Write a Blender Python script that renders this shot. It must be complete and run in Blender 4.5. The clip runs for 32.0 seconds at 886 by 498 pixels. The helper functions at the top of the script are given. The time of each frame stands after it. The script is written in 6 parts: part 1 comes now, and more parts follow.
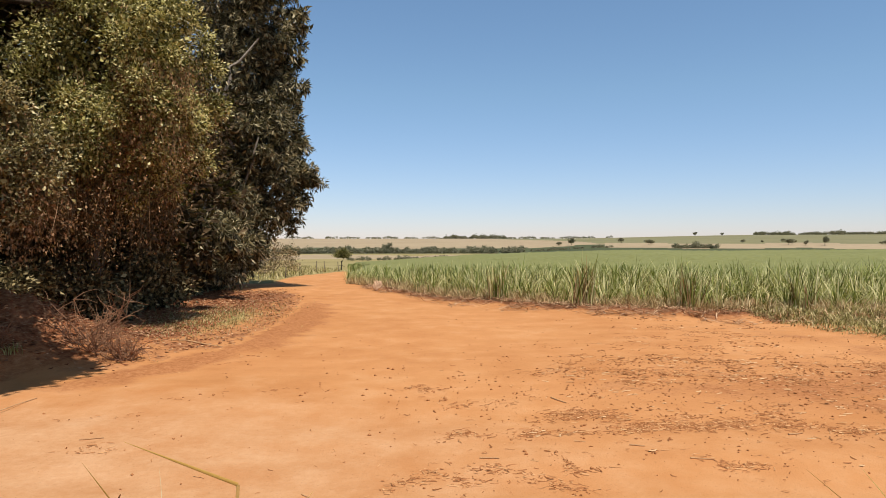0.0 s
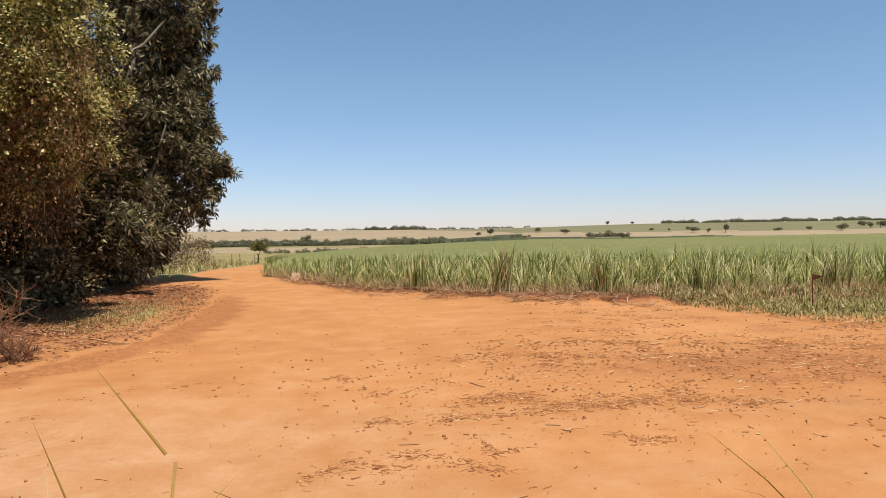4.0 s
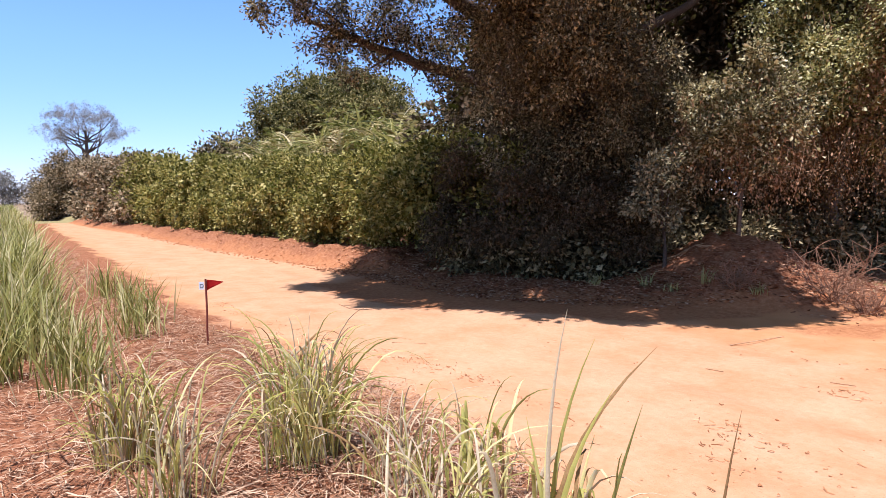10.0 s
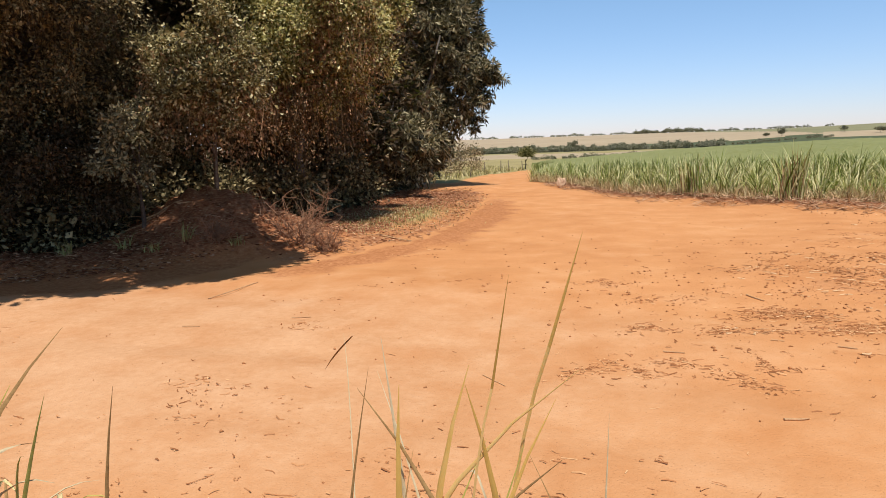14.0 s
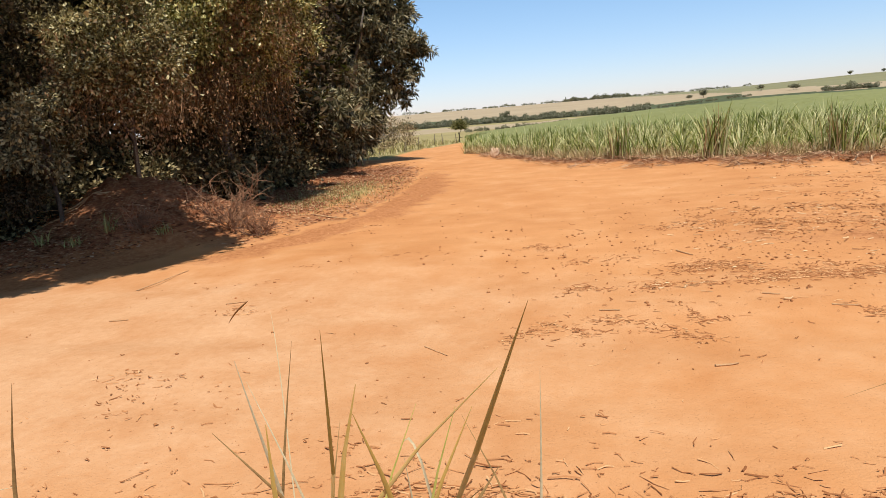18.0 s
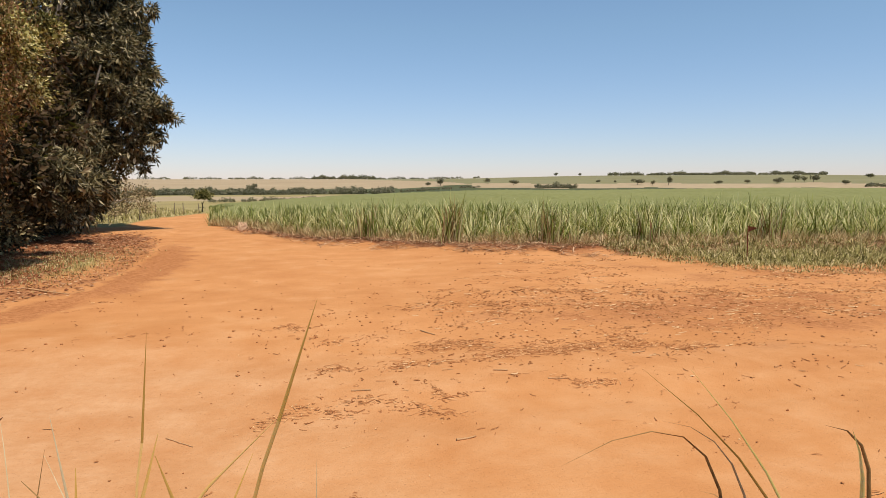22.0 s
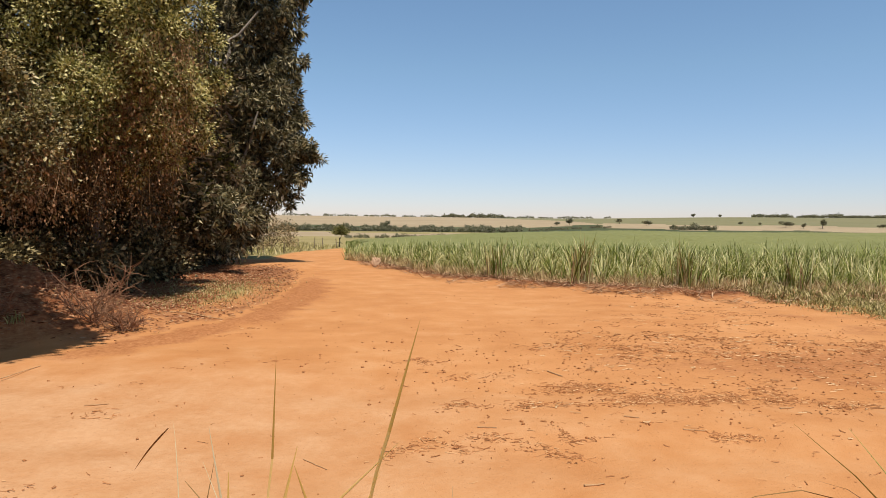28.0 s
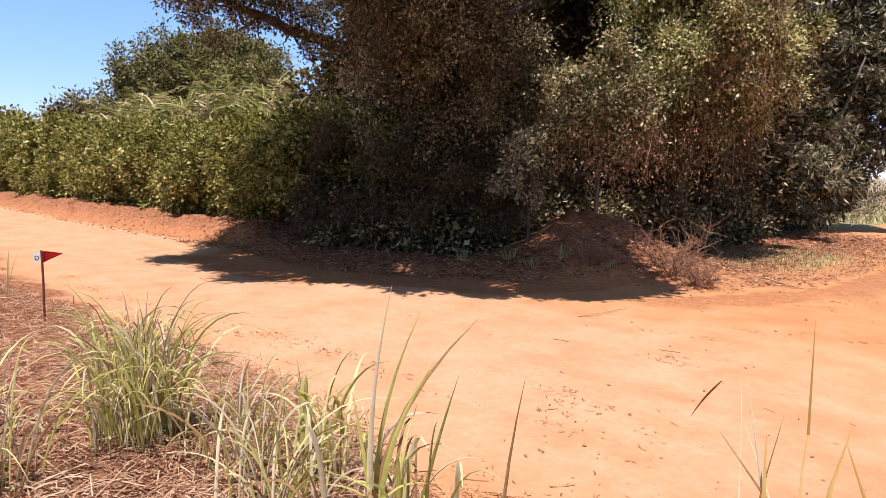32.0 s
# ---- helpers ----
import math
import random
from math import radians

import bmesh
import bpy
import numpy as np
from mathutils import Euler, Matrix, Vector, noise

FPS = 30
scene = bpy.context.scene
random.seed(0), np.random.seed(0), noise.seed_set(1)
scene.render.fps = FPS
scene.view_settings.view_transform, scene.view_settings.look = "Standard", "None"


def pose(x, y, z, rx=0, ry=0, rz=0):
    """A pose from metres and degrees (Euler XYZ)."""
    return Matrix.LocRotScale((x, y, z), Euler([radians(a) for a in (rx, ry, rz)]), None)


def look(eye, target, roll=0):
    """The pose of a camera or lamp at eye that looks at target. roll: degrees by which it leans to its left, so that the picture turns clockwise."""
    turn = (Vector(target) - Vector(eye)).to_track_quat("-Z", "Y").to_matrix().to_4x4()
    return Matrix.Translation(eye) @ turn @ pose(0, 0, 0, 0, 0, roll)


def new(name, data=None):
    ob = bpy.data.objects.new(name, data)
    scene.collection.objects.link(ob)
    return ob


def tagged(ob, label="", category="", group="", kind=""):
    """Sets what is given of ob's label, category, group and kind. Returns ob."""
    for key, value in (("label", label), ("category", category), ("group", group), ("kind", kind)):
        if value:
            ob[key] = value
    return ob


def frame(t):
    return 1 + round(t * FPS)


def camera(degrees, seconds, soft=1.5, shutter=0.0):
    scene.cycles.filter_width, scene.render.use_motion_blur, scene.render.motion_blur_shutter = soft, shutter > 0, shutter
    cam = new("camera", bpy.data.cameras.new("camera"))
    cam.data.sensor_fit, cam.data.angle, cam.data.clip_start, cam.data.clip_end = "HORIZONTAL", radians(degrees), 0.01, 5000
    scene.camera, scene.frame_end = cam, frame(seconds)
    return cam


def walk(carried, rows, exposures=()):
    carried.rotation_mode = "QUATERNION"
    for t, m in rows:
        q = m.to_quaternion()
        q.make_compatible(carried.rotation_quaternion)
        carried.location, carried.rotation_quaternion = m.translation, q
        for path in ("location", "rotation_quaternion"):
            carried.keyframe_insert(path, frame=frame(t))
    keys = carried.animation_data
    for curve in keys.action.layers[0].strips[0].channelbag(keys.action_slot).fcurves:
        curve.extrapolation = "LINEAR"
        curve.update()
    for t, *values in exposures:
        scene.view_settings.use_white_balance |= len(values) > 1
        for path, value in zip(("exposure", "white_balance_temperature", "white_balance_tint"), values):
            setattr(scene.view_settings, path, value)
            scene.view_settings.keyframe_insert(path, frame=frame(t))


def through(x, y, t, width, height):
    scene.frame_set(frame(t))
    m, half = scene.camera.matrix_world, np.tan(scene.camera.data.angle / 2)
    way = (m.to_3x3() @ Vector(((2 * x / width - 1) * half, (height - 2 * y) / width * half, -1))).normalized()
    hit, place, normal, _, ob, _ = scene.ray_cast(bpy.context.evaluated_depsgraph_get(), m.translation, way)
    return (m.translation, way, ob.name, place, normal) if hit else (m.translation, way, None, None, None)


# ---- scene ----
cam = camera(67.9, 32.0, 0.45)
PATH = [
    (0, (0.061, 0.34, 1.681), (0.062, 2.34, 1.66), -0.0),
    (0.5, (0.063, 0.34, 1.675), (0.065, 2.339, 1.612), -1.2),
    (1, (0.062, 0.335, 1.666), (0.118, 2.334, 1.626), 0.0),
    (1.5, (0.065, 0.335, 1.662), (0.155, 2.332, 1.62), 0.3),
    (2, (0.077, 0.332, 1.668), (0.217, 2.327, 1.644), 0.2),
    (2.5, (0.098, 0.322, 1.677), (0.341, 2.305, 1.599), -0.5),
    (4.5, (0.09, 0.404, 1.622), (0.327, 2.389, 1.578), -0.8),
    (5, (0.082, 0.413, 1.616), (0.052, 2.412, 1.562), -1.0),
    (5.5, (0.065, 0.395, 1.617), (-0.375, 2.345, 1.561), -0.4),
    (6, (0.075, 0.384, 1.622), (-0.669, 2.238, 1.517), -2.2),
    (6.5, (0.069, 0.364, 1.632), (-0.709, 2.204, 1.542), -2.0),
    (7, (0.043, 0.337, 1.634), (-0.753, 2.17, 1.57), -2.0),
    (7.5, (0.022, 0.323, 1.629), (-0.784, 2.152, 1.558), -1.7),
    (8, (0.02, 0.327, 1.616), (-0.899, 2.101, 1.544), -2.0),
    (8.5, (0.031, 0.34, 1.603), (-1.187, 1.923, 1.518), -0.6),
    (9, (-0.007, 0.304, 1.602), (-1.429, 1.705, 1.473), -0.9),
    (9.5, (-0.075, 0.224, 1.591), (-1.691, 1.395, 1.464), -0.8),
    (10, (-0.116, 0.169, 1.58), (-1.801, 1.236, 1.438), -0.7),
    (10.5, (-0.131, 0.141, 1.575), (-1.859, 1.134, 1.404), -1.1),
    (11, (-0.131, 0.132, 1.575), (-1.866, 1.109, 1.391), -0.8),
    (11.5, (-0.116, 0.164, 1.568), (-1.8, 1.226, 1.377), -1.5),
    (12, (-0.063, 0.259, 1.556), (-1.453, 1.679, 1.327), -2.0),
    (12.5, (-0.037, 0.349, 1.599), (-1.111, 2.018, 1.355), -2.1),
    (13, (0.013, 0.39, 1.592), (-0.838, 2.178, 1.314), -1.9),
    (13.5, (0.07, 0.415, 1.582), (-0.587, 2.279, 1.274), -1.8),
    (14, (0.108, 0.407, 1.601), (-0.441, 2.304, 1.287), -2.0),
    (14.5, (0.125, 0.385, 1.617), (-0.369, 2.296, 1.297), -2.6),
    (16.5, (0.124, 0.431, 1.579), (-0.284, 2.365, 1.277), -2.9),
    (17, (0.122, 0.423, 1.567), (-0.375, 2.328, 1.214), -3.8),
    (17.5, (0.132, 0.43, 1.563), (-0.325, 2.337, 1.168), -4.8),
    (18, (0.135, 0.462, 1.559), (-0.239, 2.386, 1.163), -4.7),
    (18.5, (0.154, 0.422, 1.562), (-0.147, 2.36, 1.172), -4.2),
    (19, (0.18, 0.393, 1.57), (-0.054, 2.339, 1.175), -3.9),
    (19.5, (0.19, 0.381, 1.58), (-0.031, 2.33, 1.186), -3.6),
    (20, (0.163, 0.397, 1.586), (-0.118, 2.353, 1.279), -2.5),
    (20.5, (0.125, 0.387, 1.591), (-0.003, 2.36, 1.292), -2.1),
    (21, (0.077, 0.349, 1.611), (0.145, 2.334, 1.373), -0.7),
    (21.5, (0.049, 0.342, 1.617), (0.272, 2.317, 1.396), 0.3),
    (22, (0.07, 0.338, 1.637), (0.46, 2.289, 1.436), -0.1),
    (22.5, (0.077, 0.398, 1.634), (0.562, 2.332, 1.476), -0.0),
    (23, (0.085, 0.401, 1.645), (0.63, 2.322, 1.538), -0.1),
    (23.5, (0.096, 0.382, 1.647), (0.661, 2.299, 1.58), -0.2),
    (24, (0.107, 0.368, 1.624), (0.667, 2.287, 1.542), -0.1),
    (24.5, (0.123, 0.369, 1.595), (0.632, 2.3, 1.481), -0.2),
    (26.5, (0.083, 0.268, 1.629), (0.489, 2.222, 1.499), 1.6),
    (27, (0.063, 0.262, 1.633), (0.343, 2.239, 1.518), 1.1),
    (27.5, (0.045, 0.271, 1.637), (0.196, 2.262, 1.529), 1.0),
    (28, (0.037, 0.278, 1.638), (0.045, 2.276, 1.552), 0.7),
    (28.5, (0.039, 0.28, 1.64), (-0.036, 2.277, 1.56), 0.7),
    (29, (0.021, 0.279, 1.641), (-0.082, 2.275, 1.554), 0.9),
    (29.5, (-0.029, 0.277, 1.635), (-0.216, 2.265, 1.535), 0.7),
    (30, (-0.079, 0.281, 1.627), (-0.44, 2.241, 1.457), 0.3),
    (30.5, (-0.083, 0.291, 1.617), (-0.793, 2.15, 1.408), 0.1),
    (31, (-0.055, 0.306, 1.604), (-1.01, 2.052, 1.402), 0.3),
    (31.5, (-0.028, 0.301, 1.593), (-1.247, 1.872, 1.376), 0.6),
    (32, (0.026, 0.311, 1.592), (-1.435, 1.659, 1.37), 1.0),
]
EXPOSURES = [(0.0, -0.04, 6330, 10), (2.5, -0.05, 6350, 10), (5.0, -0.02, 6300, 10), (6.0, 0.16, 6000, 11), (7.5, 0.34, 5450, 12), (8.5, 0.5, 5600, 17), (9.5, 0.58, 5300, 21), (11.5, 0.56, 5250, 20), (12.5, 0.36, 5450, 15), (13.2, 0.13, 5550, 12),
             (14.5, 0.07, 6150, 10), (17.0, 0.12, 6050, 8), (19.0, 0.10, 6150, 8), (21.0, -0.01, 6450, 10), (23.5, -0.11, 6450, 11), (28.0, -0.05, 6400, 10), (30.0, 0.02, 6350, 11), (31.0, 0.18, 5880, 15), (32.0, 0.46, 5600, 20)]
walk(cam, [(t, look(eye, target, roll)) for t, eye, target, roll in PATH], EXPOSURES)

# ---- world, sun ----
SUN_FROM = Vector((0.19, -0.35, 0.917)).normalized()
elev = math.asin(SUN_FROM.z)
azim = math.atan2(SUN_FROM.x, SUN_FROM.y)
world = bpy.data.worlds.new("sky")
scene.world = world
world.use_nodes = True
wn, wl = world.node_tree.nodes, world.node_tree.links
sky = wn.new("ShaderNodeTexSky")
sky.sky_type, sky.sun_disc = "NISHITA", False
sky.sun_elevation, sky.sun_rotation = elev, azim
sky.air_density, sky.dust_density, sky.ozone_density = 1.0, 0.1, 3.0
tint = wn.new("ShaderNodeMix")
tint.data_type, tint.blend_type = "RGBA", "MULTIPLY"
tint.inputs[0].default_value = 1.0
# a faint lilac haze towards the horizon
where = wn.new("ShaderNodeTexCoord")
split = wn.new("ShaderNodeSeparateXYZ")
haze = wn.new("ShaderNodeValToRGB")
wl.new(where.outputs["Generated"], split.inputs[0])
wl.new(split.outputs[2], haze.inputs[0])
haze.color_ramp.elements[0].position, haze.color_ramp.elements[0].color = 0.0, (0.90, 0.865, 1.075, 1)
haze.color_ramp.elements[1].position, haze.color_ramp.elements[1].color = 0.22, (1.09, 1.125, 1.095, 1)
mid_sky = haze.color_ramp.elements.new(0.37)
mid_sky.color = (1.13, 1.19, 1.15, 1)
# the unseen upper sky is dimmed and warmed to deepen and redden shade
high = haze.color_ramp.elements.new(0.7)
high.color = (0.62, 0.54, 0.42, 1)
wl.new(haze.outputs[0], tint.inputs[7])
wl.new(sky.outputs[0], tint.inputs[6])
wl.new(tint.outputs[2], wn["Background"].inputs[0])
wn["Background"].inputs[1].default_value = 0.115
sun = new("sun", bpy.data.lights.new("sun", "SUN"))
sun.data.energy, sun.data.angle, sun.data.color = 4.9, radians(0.53), (1.0, 0.93, 0.82)
sun.matrix_world = look(SUN_FROM * 60, (0, 0, 0))


# ---- materials ----
def material(name, rough=0.8):
    m = bpy.data.materials.new(name)
    m.use_nodes = True
    n, l = m.node_tree.nodes, m.node_tree.links
    b = n["Principled BSDF"]
    b.inputs["Roughness"].default_value = rough
    b.inputs["Specular IOR Level"].default_value = 0.3
    return m, n, l, b


def ramp(n, l, src, stops):
    r = n.new("ShaderNodeValToRGB")
    e = r.color_ramp.elements
    e[0].position, e[0].color = stops[0][0], (*stops[0][1], 1)
    e[1].position, e[1].color = stops[-1][0], (*stops[-1][1], 1)
    for p, c in stops[1:-1]:
        k = e.new(p)
        k.color = (*c, 1)
    l.new(src, r.inputs[0])
    return r.outputs[0]


def noise_tex(n, l, vec, scale, detail=4.0, rough=0.6):
    t = n.new("ShaderNodeTexNoise")
    t.inputs["Scale"].default_value, t.inputs["Detail"].default_value = scale, detail
    t.inputs["Roughness"].default_value = rough
    l.new(vec, t.inputs["Vector"])
    return t.outputs[0]


def mixed(n, l, fac, a, b, kind="MIX"):
    x = n.new("ShaderNodeMix")
    x.data_type, x.blend_type = "RGBA", kind
    for src, i in ((fac, 0), (a, 6), (b, 7)):
        if isinstance(src, (int, float)):
            x.inputs[i].default_value = src
        elif isinstance(src, tuple):
            x.inputs[i].default_value = (*src, 1)
        else:
            l.new(src, x.inputs[i])
    return x.outputs[2]


def bump(n, l, b, height, strength, dist):
    k = n.new("ShaderNodeBump")
    k.inputs["Strength"].default_value, k.inputs["Distance"].default_value = strength, dist
    l.new(height, k.inputs["Height"])
    l.new(k.outputs[0], b.inputs["Normal"])


def coords(n):
    return n.new("ShaderNodeTexCoord").outputs["Object"]


def plain(name, dark, light, scale=6.0, rough=0.85, relief=0.3, depth=0.01):
    """A surface of two tones with fine relief."""
    m, n, l, b = material(name, rough)
    b.inputs["Specular IOR Level"].default_value = 0.1
    c = coords(n)
    big, fine = noise_tex(n, l, c, scale * 0.25), noise_tex(n, l, c, scale * 4)
    tone = mixed(n, l, 0.45, big, fine)
    l.new(ramp(n, l, tone, [(0.3, dark), (0.7, light)]), b.inputs["Base Color"])
    bump(n, l, b, fine, relief, depth)
    return m


def leafy(name, stops, rough=0.5, through=0.3, spec=0.08, glow=(0.30, 0.34, 0.03), patchy=0.28):
    """Leaves or blades: each island has a tone of its own, and light passes through."""
    m, n, l, b = material(name, rough)
    b.inputs["Specular IOR Level"].default_value = spec
    rnd = n.new("ShaderNodeNewGeometry").outputs["Random Per Island"]
    c = coords(n)
    patch = noise_tex(n, l, c, 0.7, 3)
    tone = mixed(n, l, patchy, rnd, patch)
    col = ramp(n, l, tone, stops)
    l.new(col, b.inputs["Base Color"])
    t = n.new("ShaderNodeBsdfTranslucent")
    l.new(mixed(n, l, 0.35, col, glow), t.inputs[0])
    s = n.new("ShaderNodeMixShader")
    s.inputs[0].default_value = through
    l.new(b.outputs[0], s.inputs[1])
    l.new(t.outputs[0], s.inputs[2])
    l.new(s.outputs[0], n["Material Output"].inputs[0])
    return m


def ground_material():
    m, n, l, b = material("red_dirt", 0.95)
    b.inputs["Specular IOR Level"].default_value = 0.05
    c = coords(n)
    big = noise_tex(n, l, c, 0.22, 4)
    mid = noise_tex(n, l, c, 1.6, 6)
    fine = noise_tex(n, l, c, 14.0, 6, 0.7)
    grit = noise_tex(n, l, c, 70.0, 3, 0.7)
    packed = ramp(n, l, mixed(n, l, 0.5, big, mid), [(0.32, (0.49, 0.208, 0.076)), (0.5, (0.57, 0.264, 0.104)), (0.68, (0.65, 0.328, 0.142))])
    loose = ramp(n, l, fine, [(0.3, (0.31, 0.116, 0.044)), (0.5, (0.43, 0.180, 0.071)), (0.72, (0.54, 0.250, 0.108))])
    zone = n.new("ShaderNodeAttribute")
    zone.attribute_name = "zone"
    sep = n.new("ShaderNodeSeparateColor")
    l.new(zone.outputs["Color"], sep.inputs[0])

    def mask(out, tex, lo, hi):
        add = n.new("ShaderNodeMath")
        add.operation = "ADD"
        l.new(out, add.inputs[0])
        l.new(tex, add.inputs[1])
        mr = n.new("ShaderNodeMapRange")
        mr.inputs["From Min"].default_value, mr.inputs["From Max"].default_value = lo, hi
        l.new(add.outputs[0], mr.inputs["Value"])
        return mr.outputs[0]

    sand = ramp(n, l, mixed(n, l, 0.5, mid, fine), [(0.32, (0.52, 0.256, 0.117)), (0.5, (0.59, 0.318, 0.158)), (0.68, (0.655, 0.378, 0.205))])
    packed = mixed(n, l, mask(zone.outputs["Alpha"], mid, 0.55, 1.3), packed, sand)
    col = mixed(n, l, mask(sep.outputs[0], mid, 0.76, 1.06), packed, loose)
    turf = ramp(n, l, fine, [(0.3, (0.19, 0.155, 0.06)), (0.55, (0.34, 0.28, 0.11)), (0.75, (0.48, 0.40, 0.19))])
    col = mixed(n, l, mask(sep.outputs[1], fine, 0.75, 1.2), col, turf)
    straw = ramp(n, l, fine, [(0.3, (0.15, 0.052, 0.024)), (0.5, (0.32, 0.128, 0.056)), (0.7, (0.50, 0.26, 0.13))])
    col = mixed(n, l, mask(sep.outputs[2], mid, 0.75, 1.1), col, straw)
    stretch = n.new("ShaderNodeMapping")
    stretch.inputs["Scale"].default_value = (0.2, 0.8, 1.0)
    stretch.inputs["Rotation"].default_value = (0, 0, 0.12)
    l.new(c, stretch.inputs["Vector"])
    streak = ramp(n, l, noise_tex(n, l, stretch.outputs[0], 1.1, 6, 0.65), [(0.34, (0.955, 0.94, 0.92)), (0.5, (1.0, 0.995, 0.99)), (0.66, (1.025, 1.025, 1.03))])
    col = mixed(n, l, 1.0, col, streak, "MULTIPLY")
    speck = ramp(n, l, grit, [(0.26, (0.45, 0.40, 0.38)), (0.40, (1, 1, 1))])
    col = mixed(n, l, 0.6, col, speck, "MULTIPLY")
    l.new(col, b.inputs["Base Color"])
    h = mixed(n, l, 0.25, mixed(n, l, 0.4, fine, grit), mid)
    bump(n, l, b, h, 0.55, 0.03)
    return m


M_DIRT = ground_material()
M_STUBBLE = plain("pale_stubble", (0.34, 0.255, 0.155), (0.45, 0.345, 0.22), 0.03)
M_PASTURE = plain("dry_pasture", (0.25, 0.20, 0.075), (0.40, 0.32, 0.14), 0.2)
M_DRYFIELD = plain("dry_field", (0.24, 0.16, 0.085), (0.36, 0.245, 0.14), 0.2)
M_SLOPE = plain("far_slope", (0.185, 0.175, 0.085), (0.27, 0.24, 0.125), 0.03)
M_FARGREEN = plain("far_cane", (0.185, 0.190, 0.066), (0.255, 0.255, 0.098), 0.2)
M_SCRUB = plain("far_scrub", (0.055, 0.065, 0.03), (0.11, 0.12, 0.055), 0.05)
M_BARK = plain("grey_brown_bark", (0.05, 0.035, 0.025), (0.17, 0.13, 0.10), 9, 0.9, 0.8, 0.02)
M_PALEBARK = plain("pale_bark", (0.16, 0.13, 0.10), (0.34, 0.29, 0.23), 9, 0.9, 0.6, 0.02)
# grove leaves: few palest stops imitate sunlit specks, patchiness the dark recesses
M_LEAF_DARK = leafy("dark_tree_leaves", [(0.24, (0.020, 0.015, 0.010)), (0.48, (0.108, 0.084, 0.040)), (0.64, (0.30, 0.232, 0.105)), (0.83, (0.66, 0.53, 0.28))], 0.5, 0.2, 0.06, (0.30, 0.27, 0.10), 0.42)
M_LEAF_MANGO = leafy("glossy_tree_leaves", [(0.2, (0.024, 0.020, 0.014)), (0.47, (0.100, 0.083, 0.042)), (0.67, (0.27, 0.222, 0.112)), (0.86, (0.62, 0.52, 0.32))], 0.42, 0.24, 0.12, (0.30, 0.29, 0.10))
M_LEAF_OLIVE = leafy("olive_tree_leaves", [(0.2, (0.036, 0.027, 0.014)), (0.44, (0.135, 0.105, 0.040)), (0.62, (0.37, 0.30, 0.118)), (0.80, (0.86, 0.75, 0.43))], 0.42, 0.30, 0.14, (0.32, 0.29, 0.08), 0.34)
M_LEAF_PALE = leafy("pale_shrub_leaves", [(0.2, (0.07, 0.062, 0.042)), (0.5, (0.19, 0.155, 0.08)), (0.8, (0.52, 0.43, 0.23))], 0.5, 0.2, 0.1)
M_LEAF_VINED = leafy("yellow_green_vine_leaves", [(0.2, (0.034, 0.031, 0.012)), (0.40, (0.175, 0.158, 0.047)), (0.57, (0.48, 0.425, 0.132)), (0.77, (0.92, 0.82, 0.42))], 0.42, 0.32, 0.14, (0.32, 0.31, 0.06), 0.34)
# brown of dry vines; also darkens the low skirt and thicket as shade
M_LEAF_BROWN_SHADE = leafy("brown_vine_and_shaded_leaves", [(0.2, (0.030, 0.019, 0.011)), (0.5, (0.072, 0.046, 0.026)), (0.85, (0.19, 0.13, 0.072))], 0.6, 0.2)
M_LEAF_DRYMIX_SUN = leafy("half_dry_and_sunlit_leaves", [(0.2, (0.075, 0.052, 0.024)), (0.5, (0.24, 0.175, 0.088)), (0.8, (0.60, 0.45, 0.26))], 0.55, 0.28, 0.08, (0.30, 0.25, 0.10))
M_LEAF_DRY = leafy("dry_brown_leaves", [(0.2, (0.10, 0.052, 0.025)), (0.5, (0.25, 0.135, 0.066)), (0.85, (0.50, 0.30, 0.16))], 0.6, 0.25)
M_LEAF_HEDGE = leafy("hedge_leaves", [(0.2, (0.044, 0.041, 0.010)), (0.48, (0.195, 0.168, 0.036)), (0.70, (0.42, 0.35, 0.085)), (0.88, (0.74, 0.62, 0.24))], 0.5, 0.34, 0.08)
M_LEAF_DOME = leafy("dull_green_leaves", [(0.2, (0.028, 0.027, 0.012)), (0.5, (0.17, 0.15, 0.050)), (0.8, (0.46, 0.38, 0.155))], 0.5, 0.25)
M_LEAF_GREY_HAZE = leafy("grey_twigs_and_haze", [(0.2, (0.17, 0.145, 0.125)), (0.5, (0.29, 0.25, 0.215)), (0.8, (0.42, 0.37, 0.32))], 0.7, 0.2, 0.03)
M_FROND = leafy("yellow_green_fronds", [(0.2, (0.065, 0.075, 0.018)), (0.5, (0.20, 0.195, 0.046)), (0.8, (0.52, 0.45, 0.16))], 0.42, 0.35, 0.2)
M_FROND_DRY = leafy("tan_fronds", [(0.2, (0.22, 0.16, 0.055)), (0.5, (0.46, 0.36, 0.15)), (0.8, (0.78, 0.64, 0.35))], 0.5, 0.3, 0.15)
M_CANE = leafy("cane_blades", [(0.2, (0.052, 0.064, 0.014)), (0.40, (0.185, 0.225, 0.048)), (0.54, (0.46, 0.48, 0.145)), (0.70, (0.90, 0.82, 0.45))], 0.5, 0.38, 0.05, (0.36, 0.36, 0.04))
M_CANE_TOP = leafy("cane_tops", [(0.18, (0.13, 0.155, 0.048)), (0.45, (0.24, 0.265, 0.09)), (0.7, (0.40, 0.395, 0.16))], 0.45, 0.35)
M_CANE_DRY = leafy("dry_cane_blades", [(0.2, (0.32, 0.19, 0.09)), (0.5, (0.60, 0.43, 0.23)), (0.8, (0.84, 0.67, 0.41))], 0.7, 0.3)
